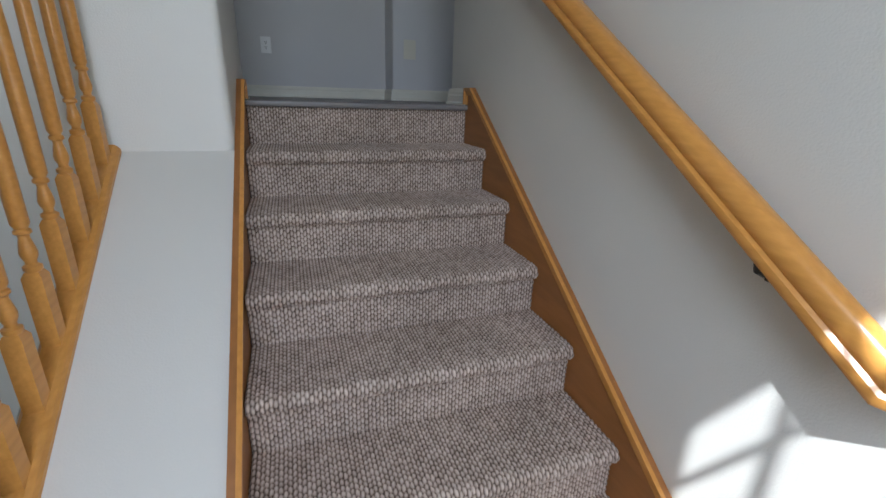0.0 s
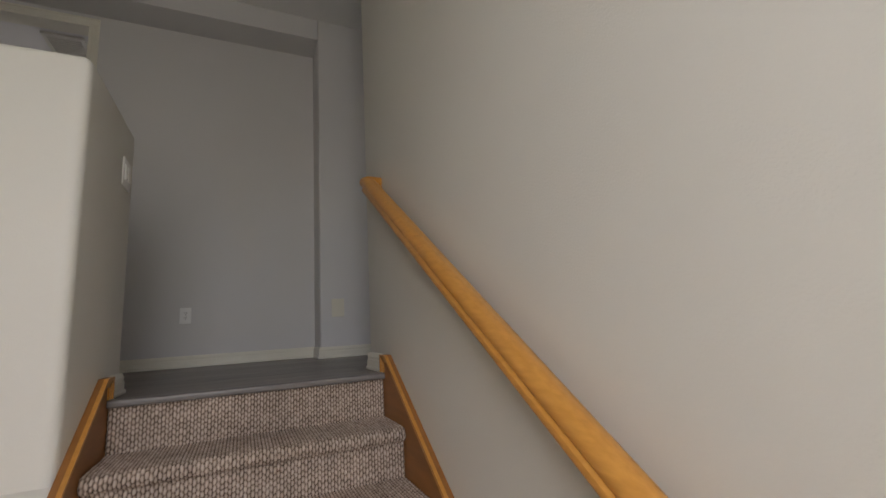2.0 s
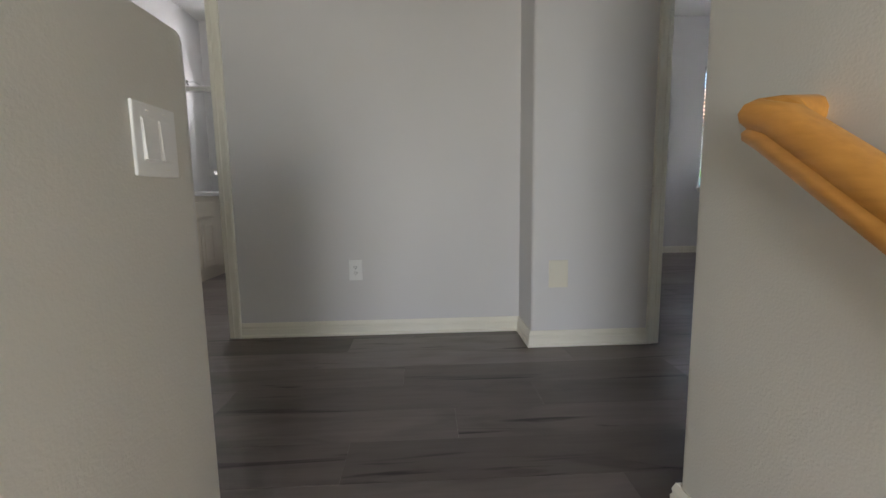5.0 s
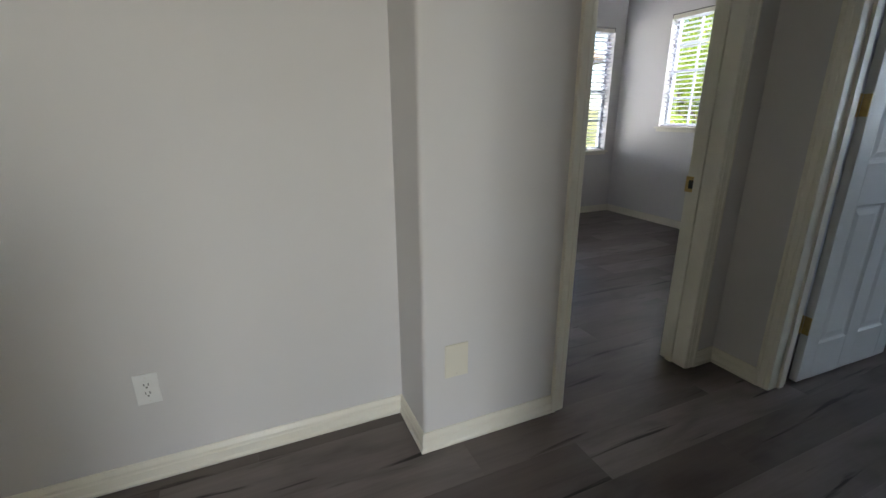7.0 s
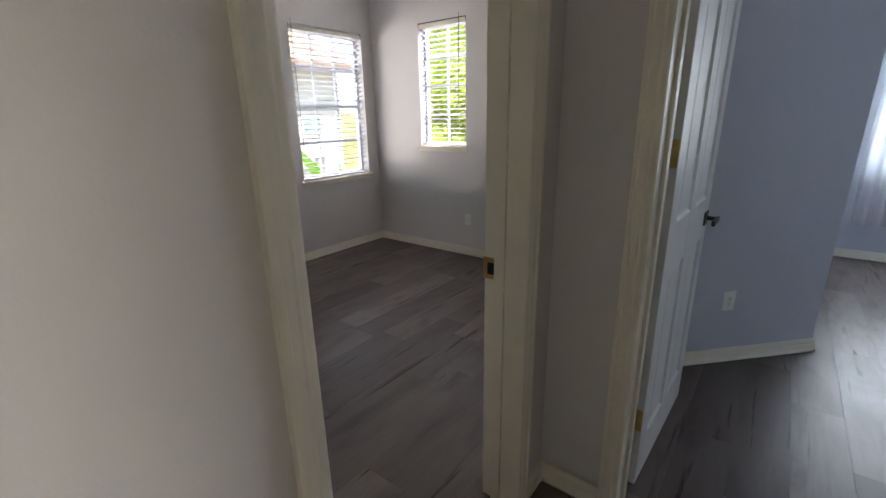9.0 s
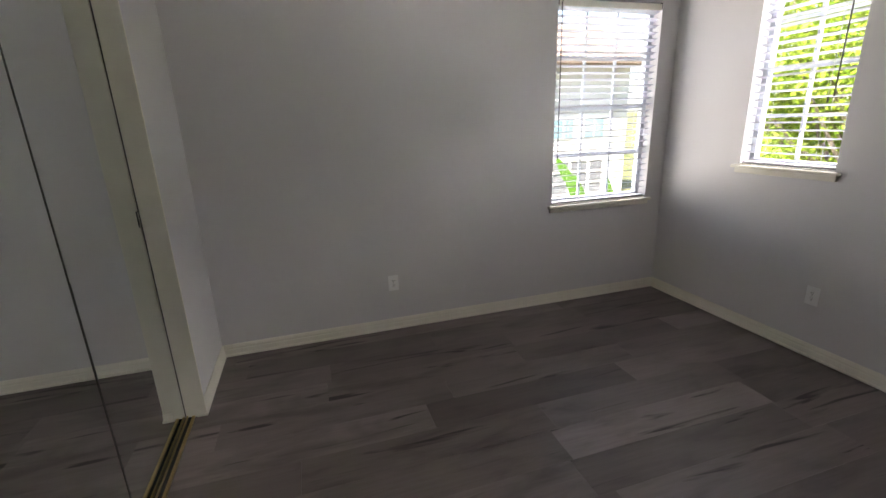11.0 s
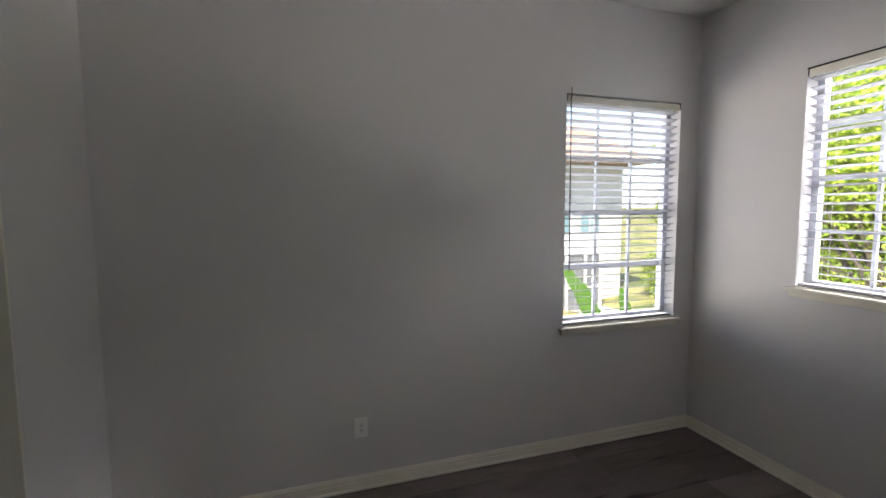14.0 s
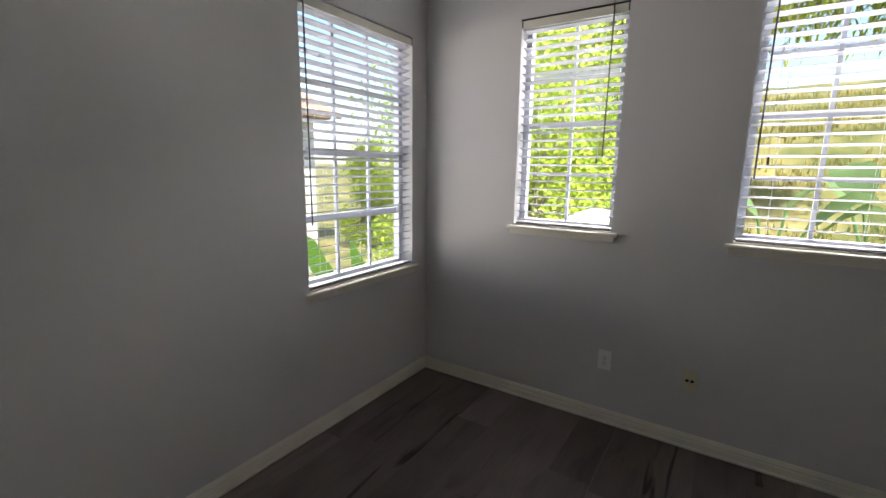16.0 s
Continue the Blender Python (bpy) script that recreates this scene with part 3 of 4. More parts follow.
def casing(parent, axis, plane, out, a, b, head, floor=0.002):
    """Moulded casing round an opening from a to b in the plane axis = plane; out is +1 or -1, the side that it faces."""
    for e, s in ((a, -1), (b, 1)):
        pts = [(e + s * w, plane + out * t) for w, t in CASP]
        if axis == "x":
            pts = [(q, p) for p, q in pts]
        part("casing", prism(bmesh.new(), pts, floor, head, "z"), TRIM, parent)
    pts = [(plane + out * t, head + w) for w, t in CASP]
    if axis == "y":
        part("casing", prism(bmesh.new(), pts, a - 0.066, b + 0.066, "x"), TRIM, parent)
    else:
        part("casing", prism(bmesh.new(), pts, a - 0.066, b + 0.066, "y"), TRIM, parent)


def doorway(n, axis, p0, p1, a, b, label):
    d = thing("door_%d" % n, label, "door frame", kind="structure")
    casing(d, axis, p0, -1, a, b, HEAD)
    casing(d, axis, p1, 1, a, b, HEAD)
    mid = p0 + (p1 - p0) * 0.62
    for e, s in ((a, 1), (b, -1)):
        j, st = (e - s * 0.018, e), (e, e + s * 0.012)
        for nm, (u0, u1), (v0, v1) in (("jamb", j, (p0, p1)), ("door_stop", st, (mid - 0.018, mid + 0.018))):
            u0, u1 = min(u0, u1), max(u0, u1)
            bb = (u0, u1, v0, v1, 0.002, HEAD) if axis == "y" else (v0, v1, u0, u1, 0.002, HEAD)
            part(nm, boxes(bb), TRIM, d)
    bb = (a - 0.018, b + 0.018, p0, p1, HEAD, HEAD + 0.018) if axis == "y" else (p0, p1, a - 0.018, b + 0.018, HEAD, HEAD + 0.018)
    part("head_jamb", boxes(bb), TRIM, d)
    return d


d1 = doorway(1, "y", YP, YS, 0.607, 1.393, "cream moulded door frame of the bedroom with a brass strike")
bm = rbox(1.3885, 1.3935, 1.588, 1.652, 0.915, 0.990, 0.0015, 1)
sp = part("strike_plate", bm, BRASS, d1, "worn brass strike plate")
part("strike_hole", boxes((1.3875, 1.389, 1.600, 1.634, 0.932, 0.973)), SLOT, d1)
for z in (0.923, 0.982):
    part("screw", lathe(bmesh.new(), [(0.003, -0.001), (0.003, 0.001)], 8, (1.3875, 1.617, z)), CHROME, d1)
d2 = doorway(2, "x", XH, XH + 0.12, 0.405, 1.195, "cream moulded door frame with an open panelled door")
d3 = doorway(3, "y", YF, YF + 0.12, -2.62, -1.702, "cream moulded bathroom door frame")


# ---- windows and blinds of the bedroom ----
def place(bm, axis, plane):
    """Turns a piece built in window space (u along, d outward, z up) into the north wall (y) or the east wall (x)."""
    for v in bm.verts:
        u, d, z = v.co
        v.co = (u, plane + d, z) if axis == "y" else (plane + d, u, z)
    if axis == "x":
        bmesh.ops.reverse_faces(bm, faces=bm.faces[:])
    return bm


def window(n, axis, plane, u0, u1, z0, z1, cols, label):
    w = thing("window_%d" % n, label, "window", kind="structure")
    d0, d1 = 0.085, 0.130
    f = 0.036
    hm = 0.015 if cols == 3 else 0.009
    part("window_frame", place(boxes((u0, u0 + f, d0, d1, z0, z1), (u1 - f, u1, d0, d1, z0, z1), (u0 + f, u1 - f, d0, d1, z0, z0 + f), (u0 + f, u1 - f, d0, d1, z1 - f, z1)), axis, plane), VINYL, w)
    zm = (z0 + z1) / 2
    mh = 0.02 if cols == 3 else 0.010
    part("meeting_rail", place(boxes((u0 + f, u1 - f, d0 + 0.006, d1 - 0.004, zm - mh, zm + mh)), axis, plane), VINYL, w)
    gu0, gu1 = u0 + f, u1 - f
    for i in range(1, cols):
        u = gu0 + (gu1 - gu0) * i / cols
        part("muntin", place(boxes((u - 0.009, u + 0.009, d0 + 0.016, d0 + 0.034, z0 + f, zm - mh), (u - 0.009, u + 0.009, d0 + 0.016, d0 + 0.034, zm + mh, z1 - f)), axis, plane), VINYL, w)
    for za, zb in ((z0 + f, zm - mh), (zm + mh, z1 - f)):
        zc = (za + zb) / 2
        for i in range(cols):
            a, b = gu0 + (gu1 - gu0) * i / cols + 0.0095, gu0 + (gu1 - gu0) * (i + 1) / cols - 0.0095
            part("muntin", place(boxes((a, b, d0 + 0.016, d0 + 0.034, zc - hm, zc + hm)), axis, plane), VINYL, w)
        p = part("pane", place(boxes((gu0, gu1, d0 + 0.023, d0 + 0.027, za, zb)), axis, plane), GLASS, w)
        p.visible_shadow = False
    bm = rbox(u0 - 0.035, u1 + 0.035, -0.038, 0.0, z0 - 0.022, z0 - 0.002, 0.005, 2)
    box(bm, u0 + 0.0005, u1 - 0.0005, 0.0, 0.084, z0 - 0.0, z0 + 0.004)
    part("sill", place(bm, axis, plane), TRIM, w)
    bm = rbox(u0 - 0.02, u1 + 0.02, -0.014, -0.0005, z0 - 0.056, z0 - 0.0225, 0.004, 2)
    part("apron", place(bm, axis, plane), TRIM, w)
    return w


window(1, "y", YN, *W1, 3, "white vinyl grid window with a cream sill")
window(2, "x", XE, *W2, 2, "narrow white vinyl grid window with a cream sill")
window(3, "x", XE, *W3, 2, "narrow white vinyl grid window with a cream sill and blind")


def blind(axis, plane, u0, u1, z0, z1, wand_u, wand_len, cord_u, label, tilt=-11.0):
    b = thing("window_blind", label, "blind", "horizontal blinds")
    a, c = u0 + 0.008, u1 - 0.008
    part("headrail", place(boxes((a, c, 0.012, 0.058, z1 - 0.040, z1 - 0.006)), axis, plane), VINYL, b)
    bm = rbox(a - 0.004, c + 0.004, 0.001, 0.010, z1 - 0.052, z1 - 0.008, 0.002, 1)
    part("valance", place(bm, axis, plane), TRIM, b)
    n = int((z1 - z0 - 0.09) / 0.0465)
    sl = bmesh.new()
    half, th = 0.0235, 0.0026
    ta = radians(tilt)
    row = []
    for k in range(5):
        s = -half + 2 * half * k / 4
        row.append((s * math.cos(ta), s * math.sin(ta) + 0.0025 * (1 - (s / half) ** 2)))
    out = [(q[0] + 0.035, q[1]) for q in row] + [(q[0] + 0.035, q[1] - th) for q in row[::-1]]
    prism(sl, out, a, c, "x")
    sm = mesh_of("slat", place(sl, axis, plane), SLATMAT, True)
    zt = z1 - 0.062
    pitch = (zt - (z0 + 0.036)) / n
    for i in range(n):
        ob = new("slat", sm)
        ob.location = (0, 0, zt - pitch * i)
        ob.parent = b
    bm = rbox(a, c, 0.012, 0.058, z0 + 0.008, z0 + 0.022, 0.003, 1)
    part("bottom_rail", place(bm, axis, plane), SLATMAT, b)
    for k in (0.14, 0.5, 0.86) if c - a > 0.7 else (0.2, 0.8):
        u = a + (c - a) * k
        bm = bmesh.new()
        for d in (0.0105, 0.0605):
            tube(bm, [(u, d, z0 + 0.02), (u, d, z1 - 0.02)], 0.0009, 5)
        part("ladder_cord", place(bm, axis, plane), CORD, b)
    bm = bmesh.new()
    tube(bm, [(wand_u, -0.004, z1 - 0.045), (wand_u, -0.006, z1 - 0.06), (wand_u + 0.004, -0.008, z1 - 0.06 - wand_len)], 0.0042, 6)
    part("tilt_wand", place(bm, axis, plane), WAND, b, "slim dark tilt wand", True)
    if cord_u is not None:
        bm = bmesh.new()
        tube(bm, [(cord_u, -0.003, z1 - 0.05), (cord_u, -0.004, z1 - 0.78)], 0.0011, 5)
        part("pull_cord", place(bm, axis, plane), CORD, b)
        bm = bmesh.new()
        lathe(bm, [(0.003, 0.0), (0.0045, -0.006), (0.0065, -0.03), (0.006, -0.034)], 8, (cord_u, -0.004, z1 - 0.78))
        part("tassel", place(bm, axis, plane), WAND, b, "small dark cord tassel")
    if axis == "x":
        # Black strip put in for the shadow in the gap above the headrail.
        part("gap_shadow_strip", place(boxes((a - 0.010, c + 0.010, -0.004, 0.010, z1 - 0.006, z1 - 0.001)), axis, plane), BLACK, b, "thin dark strip standing for the shadow gap over the headrail")
    bm = bmesh.new()
    tube(bm, [(wand_u, 0.0, z1 - 0.045), (wand_u, -0.010, z1 - 0.02), (wand_u, -0.010, z1 + 0.035)], 0.0035, 6)
    part("wand_hook", place(bm, axis, plane), BLACK, b, "small dark wand hook")
    # end brackets
    for u in (a - 0.006, c + 0.001):
        part("end_bracket", place(boxes((u, u + 0.005, 0.0, 0.05, z1 - 0.045, z1 - 0.001)), axis, plane), BLACK, b)
    return b


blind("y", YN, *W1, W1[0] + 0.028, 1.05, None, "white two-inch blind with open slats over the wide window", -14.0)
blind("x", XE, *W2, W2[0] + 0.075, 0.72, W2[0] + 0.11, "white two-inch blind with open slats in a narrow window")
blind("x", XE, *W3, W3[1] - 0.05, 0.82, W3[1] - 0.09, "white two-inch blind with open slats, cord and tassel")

# stairwell window behind the first landing
w = thing("window_4", "tall white grid window over the half landing", "window", kind="structure")
sx0, sx1, sz0, sz1 = -1.50, -0.35, -0.5, 2.035
part("window_frame", boxes((sx0, -1.458, -3.06, -3.0, sz0, sz1), (sx1 - 0.04, sx1, -3.06, -3.0, sz0, sz1), (-1.458, sx1 - 0.04, -3.06, -3.0, sz0, sz0 + 0.04), (-1.458, sx1 - 0.04, -3.06, -3.0, 1.955, sz1)), VINYL, w)
for i in range(5):
    x = -1.272 + 0.2 * i
    part("muntin", boxes((x - 0.007, x + 0.007, -3.040, -3.022, sz0 + 0.04, 1.955)), VINYL, w)
for z in (1.735, 1.20, 0.65, 0.10):
    part("muntin", boxes((-1.458, sx1 - 0.04, -3.039, -3.023, z - 0.007, z + 0.007)), VINYL, w)
p = part("pane", boxes((-1.458, sx1 - 0.04, -3.034, -3.031, sz0 + 0.04, 1.955)), GLASS, w)
p.visible_shadow = False


# ---- wall plates ----
def plate(name, label, category, loc, turn, w, h, material, kindof, group=""):
    """A cover plate facing -y in its own space, with its sockets, jacks or switches."""
    t = thing(name, label, category, group, loc)
    t.rotation_euler = (0, 0, turn)
    part("cover", rbox(-w / 2, w / 2, -0.006, -0.0003, -h / 2, h / 2, 0.0025, 2), material, t)
    if kindof == "outlet":
        part("insert", rbox(-0.0165, 0.0165, -0.0082, -0.0055, -0.0335, 0.0335, 0.001, 1), material, t)
        for s in (0.0165, -0.0165):
            for dx in (-0.0065, 0.0065):
                part("slot", boxes((dx - 0.0013, dx + 0.0013, -0.0088, -0.0081, s - 0.001, s + 0.0075)), SLOT, t)
            part("ground_hole", boxes((-0.0026, 0.0026, -0.0088, -0.0081, s - 0.0105, s - 0.0055)), SLOT, t)
    if kindof == "jack":
        for dx in (-0.012, 0.012):
            part("jack", rbox(dx - 0.008, dx + 0.008, -0.0085, -0.0055, -0.007, 0.007, 0.001, 1), SLOT, t)
    if kindof == "switch":
        for dx in (-0.023, 0.023):
            part("surround", rbox(dx - 0.0175, dx + 0.0175, -0.0075, -0.0055, -0.0345, 0.0345, 0.001, 1), PLATE_WHITE, t)
            bm = boxes((dx - 0.0155, dx + 0.0155, -0.012, -0.0075, -0.0315, 0.0315))
            for v in bm.verts:
                if v.co.y < -0.01 and v.co.z > 0:
                    v.co.y += 0.0035
            part("rocker", bm, PLATE_WHITE, t)
    if kindof in ("outlet", "switch", "blank"):
        for dx in ((-0.023, 0.023) if kindof == "switch" else (0,)):
            for z in (h / 2 - 0.012, -h / 2 + 0.012):
                part("screw", lathe(bmesh.new(), [(0.0028, -0.0003), (0.0028, 0.0005)], 8, (dx, -0.0062, z)), PLATE, t)
    return t


plate("outlet", "white duplex outlet on the grey hall wall", "outlet", (-0.989, YF, 0.375), 0, 0.074, 0.117, PLATE_WHITE, "outlet", "wall outlets")
plate("blank_plate", "painted-over almond blank wall plate on the pier", "wall plate", (0.072, YP, 0.380), 0, 0.098, 0.140, PLATE_ALMOND, "blank")
plate("outlet", "white duplex outlet on the grey bedroom wall", "outlet", (1.580, YN, 0.364), 0, 0.074, 0.117, PLATE_WHITE, "outlet", "wall outlets")
plate("outlet", "white duplex outlet under a narrow window", "outlet", (XE, 3.449, 0.389), -math.pi / 2, 0.074, 0.117, PLATE_WHITE, "outlet", "wall outlets")
plate("phone_jack", "yellowed almond jack plate beside a white outlet", "wall plate", (XE, 3.014, 0.385), -math.pi / 2, 0.072, 0.115, PLATE_YELLOW, "jack")
plate("outlet", "white duplex outlet on the angled cool grey wall", "outlet", (3.040, 1.0315, 0.392), -math.atan2(0.84, 0.895), 0.074, 0.117, PLATE_WHITE, "outlet", "wall outlets")
plate("light_switch", "white double rocker switch on the half wall", "switch", (XL, 0.115, 0.885), math.pi / 2, 0.118, 0.117, PLATE_WHITE, "switch")

# ---- mirrored closet doors ----
cl = thing("closet_track", "gold sliding door track on the closet floor", "track")
part("track_rail", boxes((0.306, 0.312, 1.80, YC, 0.001, 0.016), (0.312, 0.332, 1.80, YC, 0.001, 0.005), (0.332, 0.345, 1.80, YC, 0.001, 0.012)), GOLD, cl)
part("track_slot", boxes((0.3125, 0.3315, 1.80, YC, 0.0052, 0.0056)), SLOT, cl)
for i, (a, b, x) in enumerate(((3.372, 4.088, 0.300), (2.592, 3.370, 0.2985), (1.802, 2.590, 0.297))):
    d = thing("closet_door", "frameless mirrored sliding closet door", "closet door", "mirrored closet doors")
    part("backing", boxes((x - 0.016, x - 0.0042, a, b, 0.012, 2.42)), BLACK, d)
    part("mirror", rbox(x - 0.004, x, a + 0.0015, b - 0.0015, 0.012, 2.42, 0.0012, 1), MIRROR, d)
    part("edge_strip", boxes((x - 0.006, x + 0.0012, b - 0.0055, b + 0.0004, 0.012, 2.42)), BLACK, d)
    if i == 0:
        part("finger_pull", boxes((x, x + 0.002, b - 0.036, b - 0.028, 1.058, 1.126), (x, x + 0.002, b - 0.036, b - 0.010, 1.127, 1.132)), BLACK, d, "dark recessed finger pull")

structure("trim_closet_jamb", rbox(0.303, XW + 0.012, YC - 0.010, YC - 0.0005, 0.001, 2.425, 0.003, 2), TRIM, "cream painted jamb board beside the mirrored closet", "trim")

# ---- panelled door, open against the angled wall ----
dr = thing("panelled_door", "white four-panel door standing open with a black lever", "door", at=(1.775, 1.208, 0.012))
dr.rotation_euler = (0, 0, radians(-1.8))
DW, DH, DT = 0.750, 2.535, 0.035
part("core", boxes((0.002, DW - 0.002, -0.026, -0.009, 0.002, DH - 0.002)), DOORPAINT, dr)
cols = ((0.100, 0.325), (0.425, 0.650))
rows_ = ((0.190, 0.875), (1.060, 2.39))
for a, b, z0, z1 in [(0, 0.100, 0, DH), (0.650, DW, 0, DH), (0.325, 0.425, 0, DH)]:
    part("stile", rbox(a, b, -DT, 0, z0, z1, 0.002, 1), DOORPAINT, dr)
for z0, z1 in ((0, 0.190), (0.875, 1.060), (2.39, DH)):
    for a, b in cols:
        part("rail", boxes((a, b, -DT + 0.0004, -0.0004, z0, z1)), DOORPAINT, dr)
for a, b in cols:
    for z0, z1 in rows_:
        for side, y0 in ((-1, -DT), (1, 0)):
            bm = bmesh.new()
            rings = []
            for ins, dep in ((0.0, 0.0005), (0.010, 0.008), (0.016, 0.0105), (0.045, 0.0045), (0.048, 0.004)):
                y = y0 - side * dep
                rings.append([bm.verts.new(v) for v in ((a + ins, y, z0 + ins), (b - ins, y, z0 + ins), (b - ins, y, z1 - ins), (a + ins, y, z1 - ins))])
            for p, q in zip(rings, rings[1:]):
                for i in range(4):
                    bm.faces.new((p[i], p[(i + 1) % 4], q[(i + 1) % 4], q[i]))
            bm.faces.new(rings[-1])
            bmesh.ops.recalc_face_normals(bm, faces=bm.faces[:])
            part("raised_panel", bm, DOORPAINT, dr)
for side in (-1, 1):
    yo = -DT if side < 0 else 0.0
    ro = part("rose", rbox(0.655, 0.720, min(yo, yo + side * 0.008), max(yo, yo + side * 0.008), 0.935, 0.995, 0.002, 1), BLACK, dr, "square black rose")
    bm = bmesh.new()
    tube(bm, [(0.688, yo + side * 0.006, 0.965), (0.688, yo + side * 0.052, 0.965)], 0.010)
    part("neck", bm, BLACK, dr)
    part("lever", rbox(0.575, 0.702, min(yo + side * 0.042, yo + side * 0.056), max(yo + side * 0.042, yo + side * 0.056), 0.953, 0.977, 0.003, 1), BLACK, dr, "flat black lever")
part("latch", boxes((DW - 0.0005, DW + 0.002, -0.029, -0.006, 0.935, 0.995)), BRASS, dr)
for z in (0.30, 1.30, 2.22):
    bm = boxes((-0.004, 0.0, -0.033, -0.004, z - 0.045, z + 0.045))
    lathe(bm, [(0.006, -0.046), (0.006, 0.046)], 8, (-0.008, 0.002, z))
    part("hinge", bm, BRASS, dr, "worn brass butt hinge")

# ---- curtained window of the cool grey room ----
w = thing("window_5", "white framed window behind a sheer curtain", "window", kind="structure")
part("window_frame", boxes((6.07, 6.11, 0.16, 0.20, 0.95, 2.35), (6.07, 6.11, -1.0, -0.96, 0.95, 2.35), (6.07, 6.11, -0.96, 0.16, 0.95, 0.99), (6.07, 6.11, -0.96, 0.16, 2.31, 2.35), (6.07, 6.11, -0.42, -0.38, 0.99, 2.31)), VINYL, w)
for z in (1.32, 1.65, 1.98):
    part("muntin", boxes((6.08, 6.10, -0.96, 0.16, z - 0.009, z + 0.009)), VINYL, w)
p = part("pane", boxes((6.088, 6.092, -0.96, 0.16, 0.99, 2.31)), GLASS, w)
p.visible_shadow = False
SHEER = bpy.data.materials.new("sheer_white_curtain")
SHEER.use_nodes = True
_n = SHEER.node_tree
_o = _n.nodes["Material Output"]
_tl, _df, _tp = _n.nodes.new("ShaderNodeBsdfTranslucent"), _n.nodes.new("ShaderNodeBsdfDiffuse"), _n.nodes.new("ShaderNodeBsdfTransparent")
_tl.inputs[0].default_value = _df.inputs[0].default_value = (0.85, 0.86, 0.90, 1)
_m1, _m2 = _n.nodes.new("ShaderNodeMixShader"), _n.nodes.new("ShaderNodeMixShader")
_m1.inputs[0].default_value, _m2.inputs[0].default_value = 0.5, 0.35
_n.links.new(_tl.outputs[0], _m1.inputs[1])
_n.links.new(_df.outputs[0], _m1.inputs[2])
_n.links.new(_m1.outputs[0], _m2.inputs[1])
_n.links.new(_tp.outputs[0], _m2.inputs[2])
_n.links.new(_m2.outputs[0], _o.inputs[0])
cu = thing("curtain", "sheer white curtain with soft vertical folds", "curtain")
bm = bmesh.new()
prev = None
for i in range(140):
    y = 0.30 - 1.40 * i / 139
    dx = 0.022 * math.sin(i * 0.55) + 0.012 * math.sin(i * 0.23 + 1)
    col = [bm.verts.new((5.90 + dx * (1.2 - 0.35 * k / 8), y + 0.03 * math.sin(k * 0.5) * (1 - k / 8), 0.36 + (2.60 - 0.36) * k / 8)) for k in range(9)]
    if prev:
        for k in range(8):
            bm.faces.new((prev[k], col[k], col[k + 1], prev[k + 1]))
    prev = col
part("sheer_panel", bm, SHEER, cu, smooth=True)
bm = bmesh.new()
tube(bm, [(5.90, 0.42, 2.61), (5.90, -1.15, 2.61)], 0.010)
part("curtain_rod", bm, BLACK, cu)
part("rod_bracket", boxes((5.90, 6.0, 0.385, 0.40, 2.60, 2.62)), BLACK, cu)
part("rod_bracket", boxes((5.90, 6.0, -1.14, -1.125, 2.60, 2.62)), BLACK, cu)

# ---- bathroom ----
va = thing("vanity", "cream painted bathroom vanity with drawers and panelled doors", "cabinet")
FX = -2.66
part("body", boxes((XBW + 0.001, FX, 1.92, 4.06, 0.10, 0.80)), CABINET, va)
part("toe_kick", boxes((XBW + 0.001, FX - 0.03, 1.92, 4.06, 0.001, 0.10)), CABINET, va)


def front(name, y0, y1, z0, z1, panel):
    f = part(name, rbox(FX, FX + 0.019, y0, y1, z0, z1, 0.004, 1), CABINET, va)
    if panel:
        bm = bmesh.new()
        rings = []
        for ins, d in ((0.052, 0.0192), (0.056, 0.024), (0.070, 0.024), (0.080, 0.0205)):
            rings.append([bm.verts.new(v) for v in ((FX + d, y0 + ins, z0 + ins), (FX + d, y1 - ins, z0 + ins), (FX + d, y1 - ins, z1 - ins), (FX + d, y0 + ins, z1 - ins))])
        for p, q in zip(rings, rings[1:]):
            for i in range(4):
                bm.faces.new((p[i], p[(i + 1) % 4], q[(i + 1) % 4], q[i]))
        bmesh.ops.recalc_face_normals(bm, faces=bm.faces[:])
        part("panel_moulding", bm, CABINET, f)


front("drawer", 2.635, 3.105, 0.605, 0.745, False)
front("drawer", 2.635, 3.105, 0.395, 0.585, False)
front("drawer", 2.635, 3.105, 0.130, 0.375, False)
front("false_drawer", 2.020, 2.605, 0.605, 0.745, False)
front("cabinet_door", 2.020, 2.307, 0.130, 0.585, True)
front("cabinet_door", 2.318, 2.605, 0.130, 0.585, True)
front("false_drawer", 3.135, 3.72, 0.605, 0.745, False)
front("cabinet_door", 3.135, 3.425, 0.130, 0.585, True)
front("cabinet_door", 3.435, 3.72, 0.130, 0.585, True)
ct = thing("countertop", "white cultured marble vanity top with backsplash", "countertop")
part("slab", rbox(XBW + 0.001, FX + 0.03, 1.91, 4.07, 0.8005, 0.842, 0.008, 2), COUNTER, ct)
part("backsplash", rbox(XBW + 0.001, XBW + 0.02, 1.91, 4.07, 0.8425, 0.960, 0.004, 1), COUNTER, ct)
fa = thing("faucet", "brushed chrome single-lever faucet on the white vanity top", "faucet")
fx, fy = -2.98, 3.34
part("base_plate", rbox(fx - 0.03, fx + 0.03, fy - 0.08, fy + 0.08, 0.8425, 0.850, 0.003, 1), CHROME, fa)
part("spout_body", lathe(bmesh.new(), [(0.024, 0.850), (0.023, 0.99), (0.024, 0.995), (0.024, 1.03), (0.02, 1.035)], 16, (fx, fy, 0)), CHROME, fa, smooth=True)
